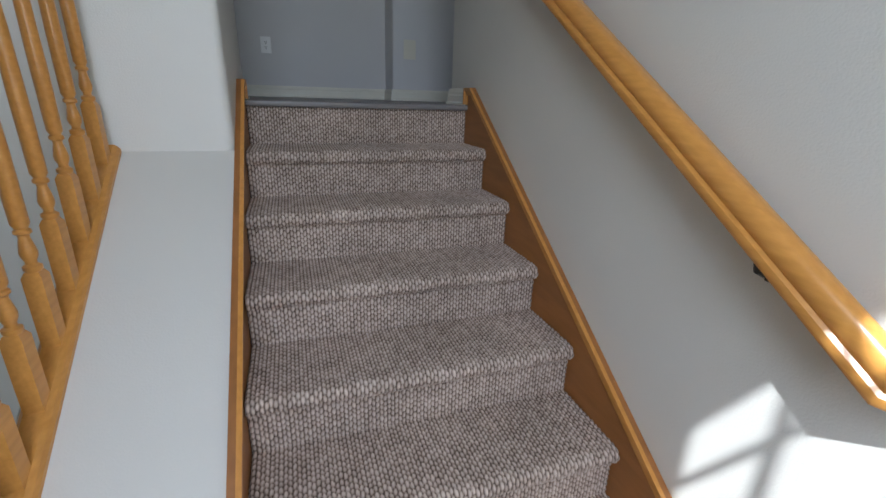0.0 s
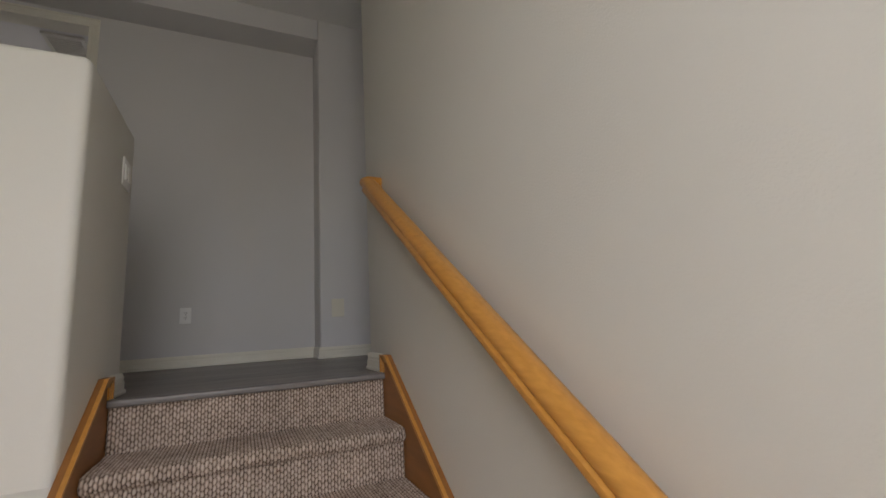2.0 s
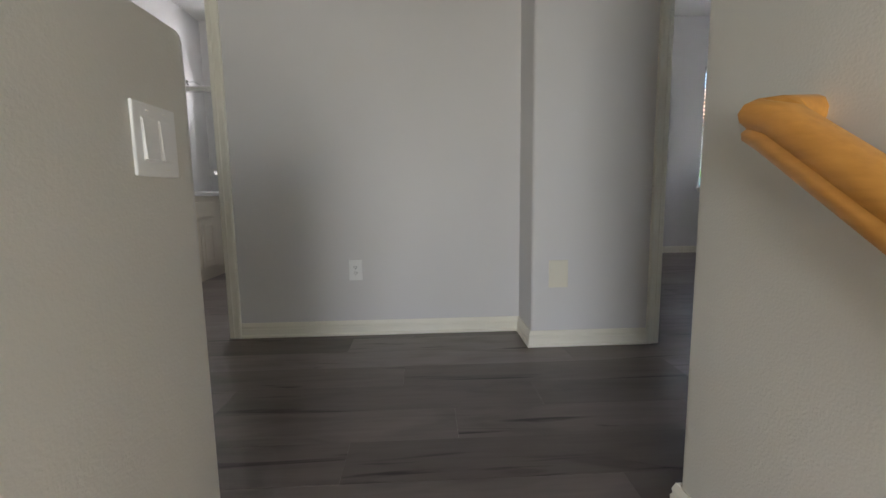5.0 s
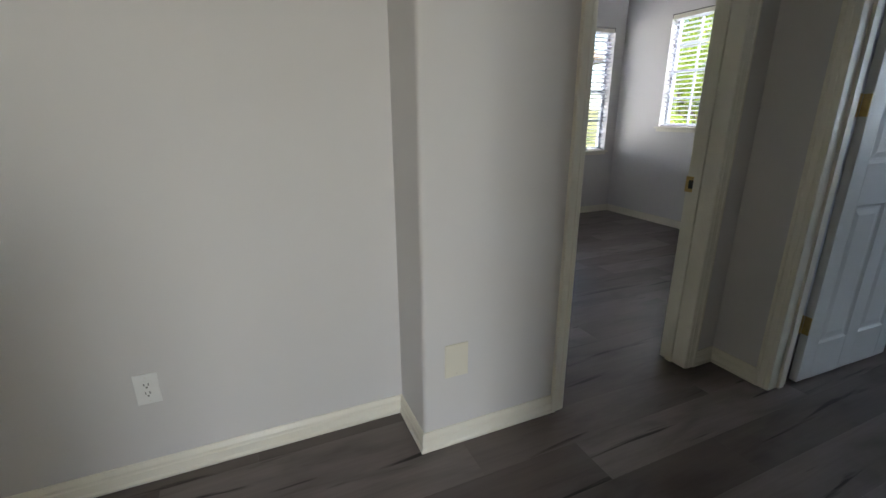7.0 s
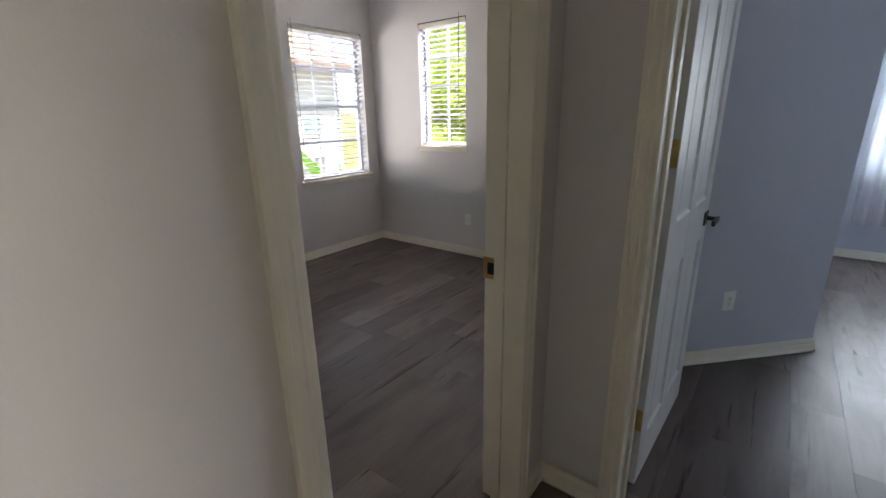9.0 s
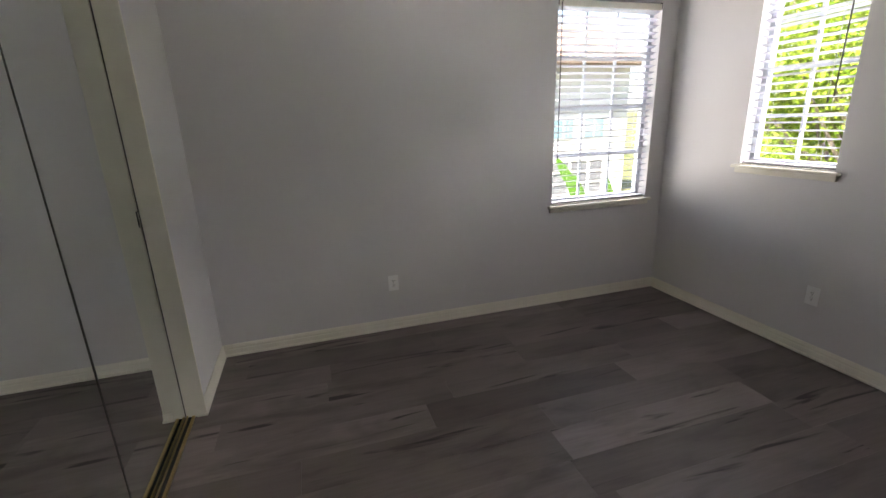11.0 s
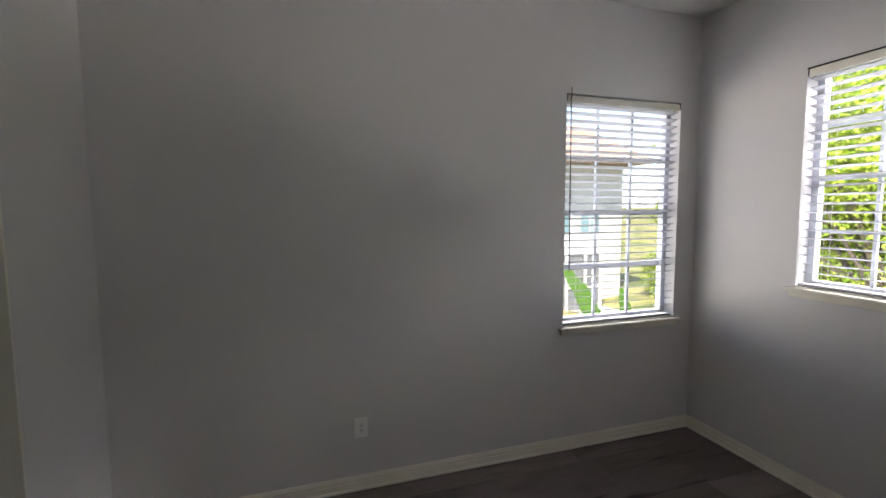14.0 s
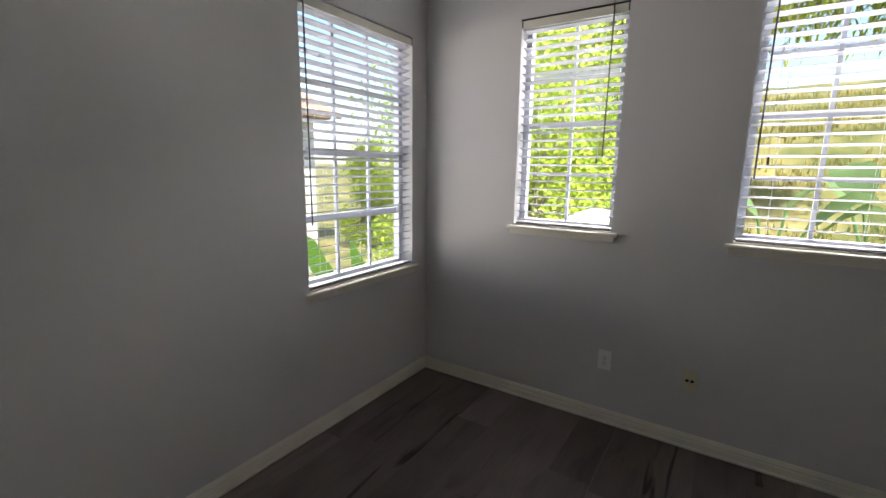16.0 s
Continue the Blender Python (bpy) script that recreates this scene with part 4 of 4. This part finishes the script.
part("spout", rbox(fx, fx + 0.13, fy - 0.018, fy + 0.018, 0.965, 0.980, 0.004, 1), CHROME, fa)
part("lever", rbox(fx - 0.005, fx + 0.09, fy - 0.010, fy + 0.010, 1.032, 1.042, 0.003, 1), CHROME, fa)
mi = thing("bathroom_mirror", "large frameless mirror over the vanity", "mirror")
part("mirror", boxes((XBW + 0.001, XBW + 0.006, 1.95, 3.93, 0.972, 2.35)), MIRROR, mi)
sh = thing("shower_enclosure", "chrome framed sliding glass shower doors over a white tub", "shower")
YSH = 4.17
part("tub", boxes((XBW + 0.001, XBE - 0.001, YSH - 0.06, YSH + 0.06, 0.001, 0.42)), COUNTER, sh)
part("header_bar", rbox(XBW + 0.001, XBE - 0.001, YSH - 0.03, YSH + 0.03, 1.875, 1.930, 0.005, 1), CHROME, sh)
part("sill_track", boxes((XBW + 0.03, XBE - 0.03, YSH - 0.03, YSH + 0.03, 0.4205, 0.440)), CHROME, sh)
part("wall_post", boxes((XBW + 0.001, XBW + 0.028, YSH - 0.02, YSH + 0.02, 0.44, 1.875)), CHROME, sh)
part("wall_post", boxes((XBE - 0.028, XBE - 0.001, YSH - 0.02, YSH + 0.02, 0.44, 1.875)), CHROME, sh)
for a, b, yy in ((XBW + 0.03, -2.30, YSH - 0.012), (-2.36, XBE - 0.03, YSH + 0.012)):
    p = part("glass_door", boxes((a, b, yy - 0.003, yy + 0.003, 0.442, 1.874)), SHOWERGLASS, sh)
    p.visible_shadow = False
bm = bmesh.new()
tube(bm, [(-3.19, YSH - 0.03, 1.15), (-3.19, YSH - 0.05, 1.15), (-3.19, YSH - 0.05, 1.30), (-3.19, YSH - 0.03, 1.30)], 0.006)
part("door_pull", bm, CHROME, sh)
hd = thing("wall_shower", "chrome shower spray on a bent wall arm", "shower")
bm = bmesh.new()
tube(bm, [(XBW, 4.56, 2.06), (XBW + 0.07, 4.56, 2.08), (XBW + 0.14, 4.56, 2.04)], 0.009)
part("arm", bm, CHROME, hd)
bm = bmesh.new()
lathe(bm, [(0.012, 0.03), (0.018, 0.01), (0.040, -0.02), (0.040, -0.028)], 12, (XBW + 0.155, 4.56, 2.005))
part("head", bm, CHROME, hd, smooth=True)
part("flange", boxes((XBW + 0.0005, XBW + 0.008, 4.53, 4.59, 2.03, 2.09)), CHROME, hd)
w = thing("window_6", "small high bathroom window with a white grid", "window", kind="structure")
part("window_frame", boxes((-2.65, -2.60, YBN + 0.05, YBN + 0.10, 1.95, 2.50), (-2.05, -2.0, YBN + 0.05, YBN + 0.10, 1.95, 2.50), (-2.60, -2.05, YBN + 0.05, YBN + 0.10, 1.95, 1.99), (-2.60, -2.05, YBN + 0.05, YBN + 0.10, 2.46, 2.50), (-2.335, -2.305, YBN + 0.05, YBN + 0.10, 1.99, 2.46)), VINYL, w)
for z in (2.15, 2.30):
    part("muntin", boxes((-2.60, -2.335, YBN + 0.065, YBN + 0.085, z - 0.008, z + 0.008), (-2.305, -2.05, YBN + 0.065, YBN + 0.085, z - 0.008, z + 0.008)), VINYL, w)
p = part("pane", boxes((-2.60, -2.05, YBN + 0.073, YBN + 0.077, 1.99, 2.46)), GLASS, w)
p.visible_shadow = False

ve = thing("ceiling_vent", "small square exhaust vent on the bathroom ceiling", "vent")
part("frame", boxes((-2.22, -2.19, 2.42, 2.72, CEIL - 0.022, CEIL - 0.001), (-1.95, -1.92, 2.42, 2.72, CEIL - 0.022, CEIL - 0.001), (-2.19, -1.95, 2.42, 2.45, CEIL - 0.022, CEIL - 0.001), (-2.19, -1.95, 2.69, 2.72, CEIL - 0.022, CEIL - 0.001)), PLATE, ve)
part("backing", boxes((-2.189, -1.951, 2.451, 2.689, CEIL - 0.006, CEIL - 0.001)), SLOT, ve)
for k in range(8):
    part("slat", boxes((-2.189, -1.951, 2.458 + 0.03 * k, 2.470 + 0.03 * k, CEIL - 0.018, CEIL - 0.007)), PLATE, ve)

# ---- outside ----
GZ = -2.9
BARK = mat("grey_bark", (0.16, 0.12, 0.09), 0.9, var=0.3, scale=8, bump=0.6, bscale=30)
GRASS = mat("dry_green_hillside", (0.06, 0.095, 0.014), 0.95, var=0.3, scale=0.7, bump=0.6, bscale=5, col2=(0.20, 0.165, 0.06))
ROOF = mat("roof_underlay", (0.20, 0.13, 0.10), 0.8, var=0.15, scale=2)
STUCCO = mat("white_stucco", (0.52, 0.50, 0.48), 0.9, var=0.04, scale=3, bump=0.3, bscale=30)
TILE = mat("red_brown_roof_tile", (0.34, 0.20, 0.14), 0.8, var=0.25, scale=3)
FASCIA = mat("brown_fascia", (0.16, 0.11, 0.08), 0.8, var=0.2, scale=4)
FENCE = mat("weathered_grey_board", (0.13, 0.13, 0.14), 0.8, var=0.2, scale=3, stretch=(6, 6, 0.5))
CANVAS = mat("pale_grey_canvas", (0.42, 0.42, 0.44), 0.85, var=0.08, scale=5)
PANE = mat("sky_reflecting_pane", (0.16, 0.24, 0.28), 0.08, var=0.1)
PAVE = mat("pale_concrete_paving", (0.30, 0.29, 0.28), 0.9, var=0.1, scale=1.5, bump=0.3, bscale=40)


def leaf_mat(name, c1, c2):
    """Thin leaf: reflects and lets light through, its tone varying from leaf to leaf."""
    m = bpy.data.materials.new(name)
    m.use_nodes = True
    nt = m.node_tree
    L, N = nt.links, nt.nodes
    ge = N.new("ShaderNodeNewGeometry")
    r = N.new("ShaderNodeValToRGB")
    r.color_ramp.elements[0].color, r.color_ramp.elements[1].color = (*c1, 1), (*c2, 1)
    L.new(ge.outputs["Random Per Island"], r.inputs[0])
    d, t, x = N.new("ShaderNodeBsdfDiffuse"), N.new("ShaderNodeBsdfTranslucent"), N.new("ShaderNodeMixShader")
    x.inputs[0].default_value = 0.5
    for sh_ in (d, t):
        L.new(r.outputs[0], sh_.inputs[0])
    L.new(d.outputs[0], x.inputs[1])
    L.new(t.outputs[0], x.inputs[2])
    L.new(x.outputs[0], N["Material Output"].inputs[0])
    return m


LEAF = leaf_mat("sunlit_leaf", (0.12, 0.21, 0.022), (0.42, 0.49, 0.075))
LEAF2 = leaf_mat("banana_leaf", (0.045, 0.105, 0.012), (0.07, 0.14, 0.02))
PALE = leaf_mat("pale_bank_leaf", (0.16, 0.27, 0.11), (0.25, 0.35, 0.17))

WISPY = leaf_mat("drooping_leaf", (0.20, 0.27, 0.05), (0.48, 0.50, 0.12))
DRY = leaf_mat("dry_bank_grass", (0.16, 0.17, 0.04), (0.50, 0.42, 0.17))


def hill(x, y):
    """Height of the ground: flat by the house, a bank to the east, low rise to the north."""
    e = max(0.0, x - 10.0)
    n = max(0.0, y - 40.0)
    near = min(1.0, max(0.0, (16 - y) / 7.0))
    h = 11.0 * (1 - math.exp(-e * 0.075)) * (0.04 + 0.96 * near) + 6 * (1 - math.exp(-n * 0.02))
    return GZ + h + 0.15 * math.sin(x * 0.7 + 1.3 * math.sin(y * 0.4)) * min(1.0, e * 0.2)


bm = bmesh.new()
axis_x = sorted({-900, -300, -100, -40, -15, 300, 900, *range(-10, 60, 2), 70, 90, 120, 180})
axis_y = sorted({-900, -300, -100, -40, 300, 900, *range(-20, 60, 2), 75, 100, 140, 200})
grid = [[bm.verts.new((x, y, hill(x, y))) for x in axis_x] for y in axis_y]
for j in range(len(axis_y) - 1):
    for i in range(len(axis_x) - 1):
        bm.faces.new((grid[j][i], grid[j][i + 1], grid[j + 1][i + 1], grid[j + 1][i]))
structure("ground", bm, GRASS, "green and dry grass ground rising to a bank", "ground", True)
structure("pavement", boxes((-6, 18.5, 6.5, 20.4, GZ - 0.1, GZ + 0.04)), PAVE, "pale concrete patio paving", "pavement")


def leaves(name, parent, centres, count, size, material, seed, squash=1.0, droop=0.0):
    """Small folded leaves scattered over the shells of several clumps."""
    r = random.Random(seed)
    verts, faces = [], []
    for _ in range(count):
        c, rad = centres[r.randrange(len(centres))]
        d = Vector((r.gauss(0, 1), r.gauss(0, 1), r.gauss(0, 1) * squash)).normalized() * rad * (r.uniform(0.35, 1.05))
        p = Vector(c) + d
        if droop:
            p.z -= droop * r.random() ** 2
        q = Euler((r.uniform(-0.9, 0.9), r.uniform(-0.9, 0.9) + (1.1 if droop else 0), r.uniform(0, 6.28))).to_matrix()
        s = size * r.uniform(0.6, 1.3)
        w = s * (0.28 if not droop else 0.075)
        k = len(verts)
        for v in ((0, 0, 0), (s * 0.5, -w, 0.12 * s), (s * 0.5, w, 0.12 * s), (s, 0, -0.1 * s)):
            verts.append(tuple(p + q @ Vector(v)))
        faces += [(k, k + 1, k + 3), (k, k + 3, k + 2)]
    me = bpy.data.meshes.new(name)
    me.from_pydata(verts, [], faces)
    me.materials.append(material)
    ob = new(name, me)
    ob.parent = parent
    return ob


def tree(label, base, height, clumps, count, size, seed, material=LEAF, droop=0.0, fork_at=0.4):
    t = thing("tree", label, "tree", at=base)
    r = random.Random(seed)
    bm = bmesh.new()

    def limb(p, q, r0, r1):
        n = 5
        rings = []
        d = (q - p).normalized()
        s = d.orthogonal().normalized()
        u = d.cross(s)
        bend = Vector((r.uniform(-1, 1), r.uniform(-1, 1), 0)) * (q - p).length * 0.06
        for i in range(n + 1):
            c = p.lerp(q, i / n) + bend * math.sin(math.pi * i / n)
            rr = r0 + (r1 - r0) * i / n
            rings.append([bm.verts.new(c + (s * math.cos(a) + u * math.sin(a)) * rr) for a in (k * math.pi / 4 for k in range(8))])
        for a, b in zip(rings, rings[1:]):
            for k in range(8):
                bm.faces.new((a[k], a[(k + 1) % 8], b[(k + 1) % 8], b[k]))

    fork = Vector((0.1, 0.05, height * fork_at))
    limb(Vector((0, 0, -0.2)), fork, 0.17, 0.11)
    for c, rad in clumps:
        limb(fork * r.uniform(0.75, 1.0), Vector(c), 0.05, 0.012)
    part("trunk", bm, BARK, t, smooth=True)
    leaves("crown", t, clumps, count, size, material, seed + 1, droop=droop)
    return t


rt = random.Random(5)
cl = [((rt.uniform(-1.6, 1.8), rt.uniform(-2.4, 2.4), rt.uniform(1.4, 7.2)), rt.uniform(0.75, 1.2)) for _ in range(60)]
tree("leafy tree with bright yellow-green foliage beside the house", (9.3, 6.1, GZ), 7.5, cl, 135000, 0.078, 21)
cl = [((rt.uniform(-1.5, 1.5), rt.uniform(-8.0, 0.5), rt.uniform(6.0, 8.0)), rt.uniform(0.6, 0.9)) for _ in range(34)]
tree("tree with long drooping yellow-green foliage", (12.5, 7.6, hill(12.5, 7.6)), 6.0, cl, 16000, 0.26, 31, WISPY, droop=1.2, fork_at=0.85)
cl = [((rt.uniform(-1.3, 4.6), rt.uniform(-1.2, 1.2), rt.uniform(0.5, 3.2)), rt.uniform(0.6, 0.9)) for _ in range(34)]
cl += [((rt.uniform(-1.0, 0.6), rt.uniform(-0.8, 0.8), rt.uniform(2.6, 5.4)), rt.uniform(0.5, 0.8)) for _ in range(14)]
tree("tall green tree on the lawn by the neighbouring house", (18.4, 18.6, hill(18.4, 18.6)), 5.5, cl, 26000, 0.14, 41)


def banana(label, base, stems, seed, upright=False):
    """A clump of broad ribbed leaves on tall stalks: stems are (lean x, lean y, stalk, blade)."""
    t = thing("banana_plant", label, "plant", "broad-leaved plants", base)
    r = random.Random(seed)
    for lx, ly, hgt, blade in stems:
        bm = bmesh.new()
        fan = Vector((0.79, -0.61, 0))
        if upright:
            tube(bm, [(0, 0, 0), tuple(fan * lx * 0.5 + Vector((0, 0, hgt * 0.5))), tuple(fan * lx + Vector((0, 0, hgt)))], 0.03, 6)
        else:
            tube(bm, [(0, 0, 0), (lx * 0.25, ly * 0.25, hgt * 0.6), (lx * 0.6, ly * 0.6, hgt)], 0.03, 6)
        part("stalk", bm, LEAF2 if upright else PALE, t)
        bm = bmesh.new()
        rows = []
        L = Vector((lx * 0.6, ly * 0.6, hgt))
        out = Vector((lx, ly, 0)).normalized() if abs(lx) + abs(ly) > 0.01 else Vector((1, 0, 0))
        side = Vector((-out.y, out.x, 0))
        side = (side + Vector((0, 0, 0.5 * r.uniform(-1, 1)))).normalized()
        if upright:  # blades stand up side by side along the house wall: lx is the stalk's shift, ly the tip's
            L = fan * lx + Vector((0, 0, hgt))
            side = (fan * blade - Vector((0, 0, ly))).normalized()
        for i in range(11):
            f = i / 10
            c = L + out * blade * 0.55 * f + Vector((0, 0, blade * (0.85 * f - 0.45 * f * f)))
            if upright:
                c = L + fan * ly * f * (0.5 + 0.5 * f) + Vector((0, 0, blade * f))
            wd = (0.095 if upright else 0.24) * blade * (math.sin(math.pi * min(1, f * 0.93 + 0.05)) ** 0.6)
            wob = 0.02 * math.sin(i * 2.1)
            rows.append([bm.verts.new(c + side * wd * s + Vector((0, 0, 0.10 * wd * abs(s) * 2 + wob * abs(s)))) for s in (-1, -0.5, 0, 0.5, 1)])
        for a, b in zip(rows, rows[1:]):
            for k in range(4):
                bm.faces.new((a[k], a[k + 1], b[k + 1], b[k]))
        part("leaf", bm, LEAF2 if upright else PALE, t, smooth=True)
    return t


banana("tall broad-leaved banana plant close to the house", (3.95, 5.65, GZ), [(-0.02, -0.40, 3.16, 0.80), (0.20, -0.10, 3.20, 0.56), (0.30, 0.12, 2.6, 0.55)], 3, True)
banana("broad-leaved plant on the grassy bank", (11.8, 2.2, hill(11.8, 2.2)), [(0.05, 0.4, 2.1, 1.2), (-0.2, -0.8, 1.9, 1.6), (0.1, -0.3, 2.3, 1.0), (0.0, -1.0, 1.7, 1.6), (-0.1, 0.6, 1.6, 1.2)], 4)
banana("tall broad-leaved plant on the grassy bank", (12.6, 0.6, hill(12.6, 0.6)), [(-0.6, 0.5, 1.9, 1.5), (-0.2, -0.7, 2.1, 1.5), (0.5, 0.6, 1.8, 1.3)], 6)

# tufts of dry and green grass on the bank
rg = random.Random(77)
tv, tf = [], []
for _ in range(9000):
    gx = rg.uniform(11.0, 27.0)
    gy = rg.uniform(-12.0, 9.0)
    gz = hill(gx, gy)
    if 0.5 + 0.5 * math.sin(gx * 2.3 + 1.5 * math.sin(gy * 0.8)) < rg.random() * 0.8:
        continue
    for _b in range(4):
        a, l, hh = rg.uniform(0, 6.28), rg.uniform(0.05, 0.16), rg.uniform(0.10, 0.32)
        k = len(tv)
        ca, sa = math.cos(a), math.sin(a)
        tv += [(gx - sa * 0.03, gy + ca * 0.03, gz - 0.1), (gx + sa * 0.03, gy - ca * 0.03, gz - 0.1), (gx + ca * l, gy + sa * l, gz + hh)]
        tf.append((k, k + 1, k + 2))
me = bpy.data.meshes.new("bank_grass")
me.from_pydata(tv, [], tf)
me.materials.append(DRY)
tagged(new("bank_grass", me), "tufts of dry yellow grass on the hillside", "grass", kind="stuff")

# neighbouring house
ho = thing("neighbouring_house", "white stucco house with a red-brown tile roof", "house")
hx0, hx1, hy0, hy1, hz = 2.0, 16.5, 20.5, 30.0, 3.95
part("wall", boxes((hx0, hx1, hy0, hy1, GZ, hz)), STUCCO, ho)
OV, RIDGE = 1.3, 6.65
ym = (hy0 + hy1) / 2
bm = bmesh.new()
prism(bm, [(hy0 - OV, hz - 0.16), (hy0 - OV, hz + 0.02), (ym, RIDGE), (hy1 + OV, hz + 0.02), (hy1 + OV, hz - 0.16)], hx0 - 0.5, hx1 + 0.6, "x")
rf = part("roof", bm, ROOF, ho)
rs = math.atan2(RIDGE - hz - 0.02, ym - hy0 + OV)
rl = math.hypot(RIDGE - hz - 0.02, ym - hy0 + OV)
bm = bmesh.new()
arc = [(0.13 * math.cos(math.pi * k / 6), 0.085 * math.sin(math.pi * k / 6)) for k in range(7)]
tv_ = [[bm.verts.new((x, y, z * (1.0 - 0.15 * (y > 0)))) for x, z in arc] for y in (0.0, 0.46)]
for k in range(6):
    bm.faces.new((tv_[0][k], tv_[0][k + 1], tv_[1][k + 1], tv_[1][k]))
bm.faces.new(tv_[0])
tile_mesh = mesh_of("roof_tile", bm, TILE, True)
for c in range(int(rl / 0.42)):
    for k in range(22):
        ob = new("roof_tile", tile_mesh)
        f = c * 0.42 - 0.03
        ob.location = (hx1 + 0.42 - 0.30 * k, hy0 - OV + f * math.cos(rs), hz + 0.03 + f * math.sin(rs))
        ob.rotation_euler = (rs, 0, 0)
        ob.parent = rf
part("fascia", boxes((hx0 - 0.5, hx1 + 0.6, hy0 - OV - 0.03, hy0 - OV - 0.001, hz - 0.20, hz + 0.015)), FASCIA, ho)
for xw in (4.0, 7.5, 10.6, 12.9, 14.6):
    wn = part("window", boxes((xw - 0.6, xw + 0.6, hy0 - 0.05, hy0 - 0.001, 0.50, 1.55)), STUCCO, ho)
    for a, b in ((xw - 0.53, xw - 0.03), (xw + 0.03, xw + 0.53)):
        part("pane", boxes((a, b, hy0 - 0.06, hy0 - 0.051, 0.57, 1.48)), PANE, wn)

# grey board fence with white rails before the house
fe = thing("garden_fence", "grey board fence with white posts and rails", "fence")
part("board_panel", boxes((11.2, 14.1, 18.95, 19.0, GZ, -0.35)), FENCE, fe)
for x in (11.3, 12.3, 13.25, 14.05):
    part("post", boxes((x - 0.05, x + 0.05, 18.80, 18.90, GZ, -0.15)), STUCCO, fe)
for z in (-0.35, -0.85, -1.35, -1.85):
    part("rail", boxes((11.2, 14.1, 18.905, 18.945, z - 0.035, z + 0.035)), STUCCO, fe)

# canvas umbrella below the narrow window
um = thing("garden_umbrella", "pale grey canvas umbrella standing in the garden", "umbrella", at=(7.1, 4.32, GZ))
part("pole", lathe(bmesh.new(), [(0.02, 0.03), (0.02, 3.84)], 10), CHROME, um, smooth=True)
part("base", lathe(bmesh.new(), [(0.001, 0.07), (0.05, 0.07), (0.24, 0.05), (0.25, 0.0)], 20), FENCE, um, smooth=True)
part("canopy", lathe(bmesh.new(), [(0.002, 3.910), (0.12, 3.885), (0.32, 3.810), (0.52, 3.690), (0.66, 3.550), (0.67, 3.430), (0.655, 3.430), (0.645, 3.540), (0.50, 3.670), (0.30, 3.790), (0.10, 3.865)], 8), CANVAS, um)

structure("house_lower_storey", boxes((-0.5, XE + T, YS, YN + T, GZ - 0.3, -0.301), (XH, 6.15, -2.1, YP, GZ - 0.3, -0.251), (0.142, XH - 0.001, 0.17, YS - 0.001, GZ - 0.3, -0.36), (-3.75, 0.14, 0.06, YF + 0.12, GZ - 0.3, -0.36), (XBW - 0.12, XBE + 0.12, YF + 0.121, YBN + 0.14, GZ - 0.3, -0.252)), STUCCO, "pale stucco lower storey under the rooms", "wall")

# ---- floor of vinyl planks ----
fl = tagged(new("floor", mesh_of("floor", boxes((-3.6, 6.0, 0.03, YN, -0.25, -0.006), (1.72, 6.0, -2.0, 0.03, -0.25, -0.006), (-3.6, 0.0, 0.03, 1.9, -0.35, -0.25), (-3.6, XL - 0.13, -0.245, 0.03, -0.25, -0.006), (XBW, XBE, YN, YBN, -0.25, -0.006)), SUBFLOOR)), "grey wood-look vinyl plank floor with dark cracks and knots", "floor", kind="structure")
PW, PL, GAP = 0.2055, 1.22, 0.0004
plank_cache = {}


def plank(x0, x1, y0, y1):
    key = (round(x1 - x0, 3), round(y1 - y0, 3))
    if key not in plank_cache:
        lx, ly = (key[0] - GAP) / 2, (key[1] - GAP) / 2
        bm = bmesh.new()
        c = 0.0002
        lo = [bm.verts.new((sx * lx, sy * ly, -0.006)) for sx, sy in ((-1, -1), (1, -1), (1, 1), (-1, 1))]
        md = [bm.verts.new((sx * lx, sy * ly, -c)) for sx, sy in ((-1, -1), (1, -1), (1, 1), (-1, 1))]
        hi = [bm.verts.new((sx * (lx - c), sy * (ly - c), 0)) for sx, sy in ((-1, -1), (1, -1), (1, 1), (-1, 1))]
        for a, b in ((lo, md), (md, hi)):
            for i in range(4):
                bm.faces.new((a[i], a[(i + 1) % 4], b[(i + 1) % 4], b[i]))
        bm.faces.new(hi)
        plank_cache[key] = mesh_of("plank", bm, PLANK)
    ob = new("plank", plank_cache[key])
    ob.location = ((x0 + x1) / 2, (y0 + y1) / 2, 0)
    ob.parent = fl


rng = random.Random(11)
y = 0.883 - 4 * PW
for r in range(-14, 24):
    ya, yb_ = y + r * PW, y + (r + 1) * PW
    if r < 0:
        spans = [(1.72, 6.0)] if ya > -2.1 else []
    elif yb_ < 1.6:
        spans = [(-3.6, 3.5)] if ya > 0.58 else [(-3.6, 6.0)]
    elif ya < 1.9:
        spans = [(-3.6, XE)]
    else:
        spans = [(XBW, XBE), (0.20, XE)]
    ya2, yb2 = max(ya, 0.05 if r >= 0 else -2.0), min(yb_, YN)
    if yb2 - ya2 < 0.01:
        continue
    for s0, s1 in spans:
        x = s0 - rng.uniform(0.05, 1.1)
        if s0 == -3.6 and 0 <= r <= 6:
            x = -0.505 + [0.0, 0.45, -0.35, 0.0, 0.34, -0.2, 0.6][r] - 4 * PL
        while x < s1:
            a, b = max(x, s0), min(x + PL, s1)
            if b - a > 0.02:
                plank(a, b, ya2, yb2)
            x += PL
bm = bmesh.new()
box(bm, XBW, XBE, YN, YBN, -0.006, 0)
part("shower_floor", bm, COUNTER, fl)
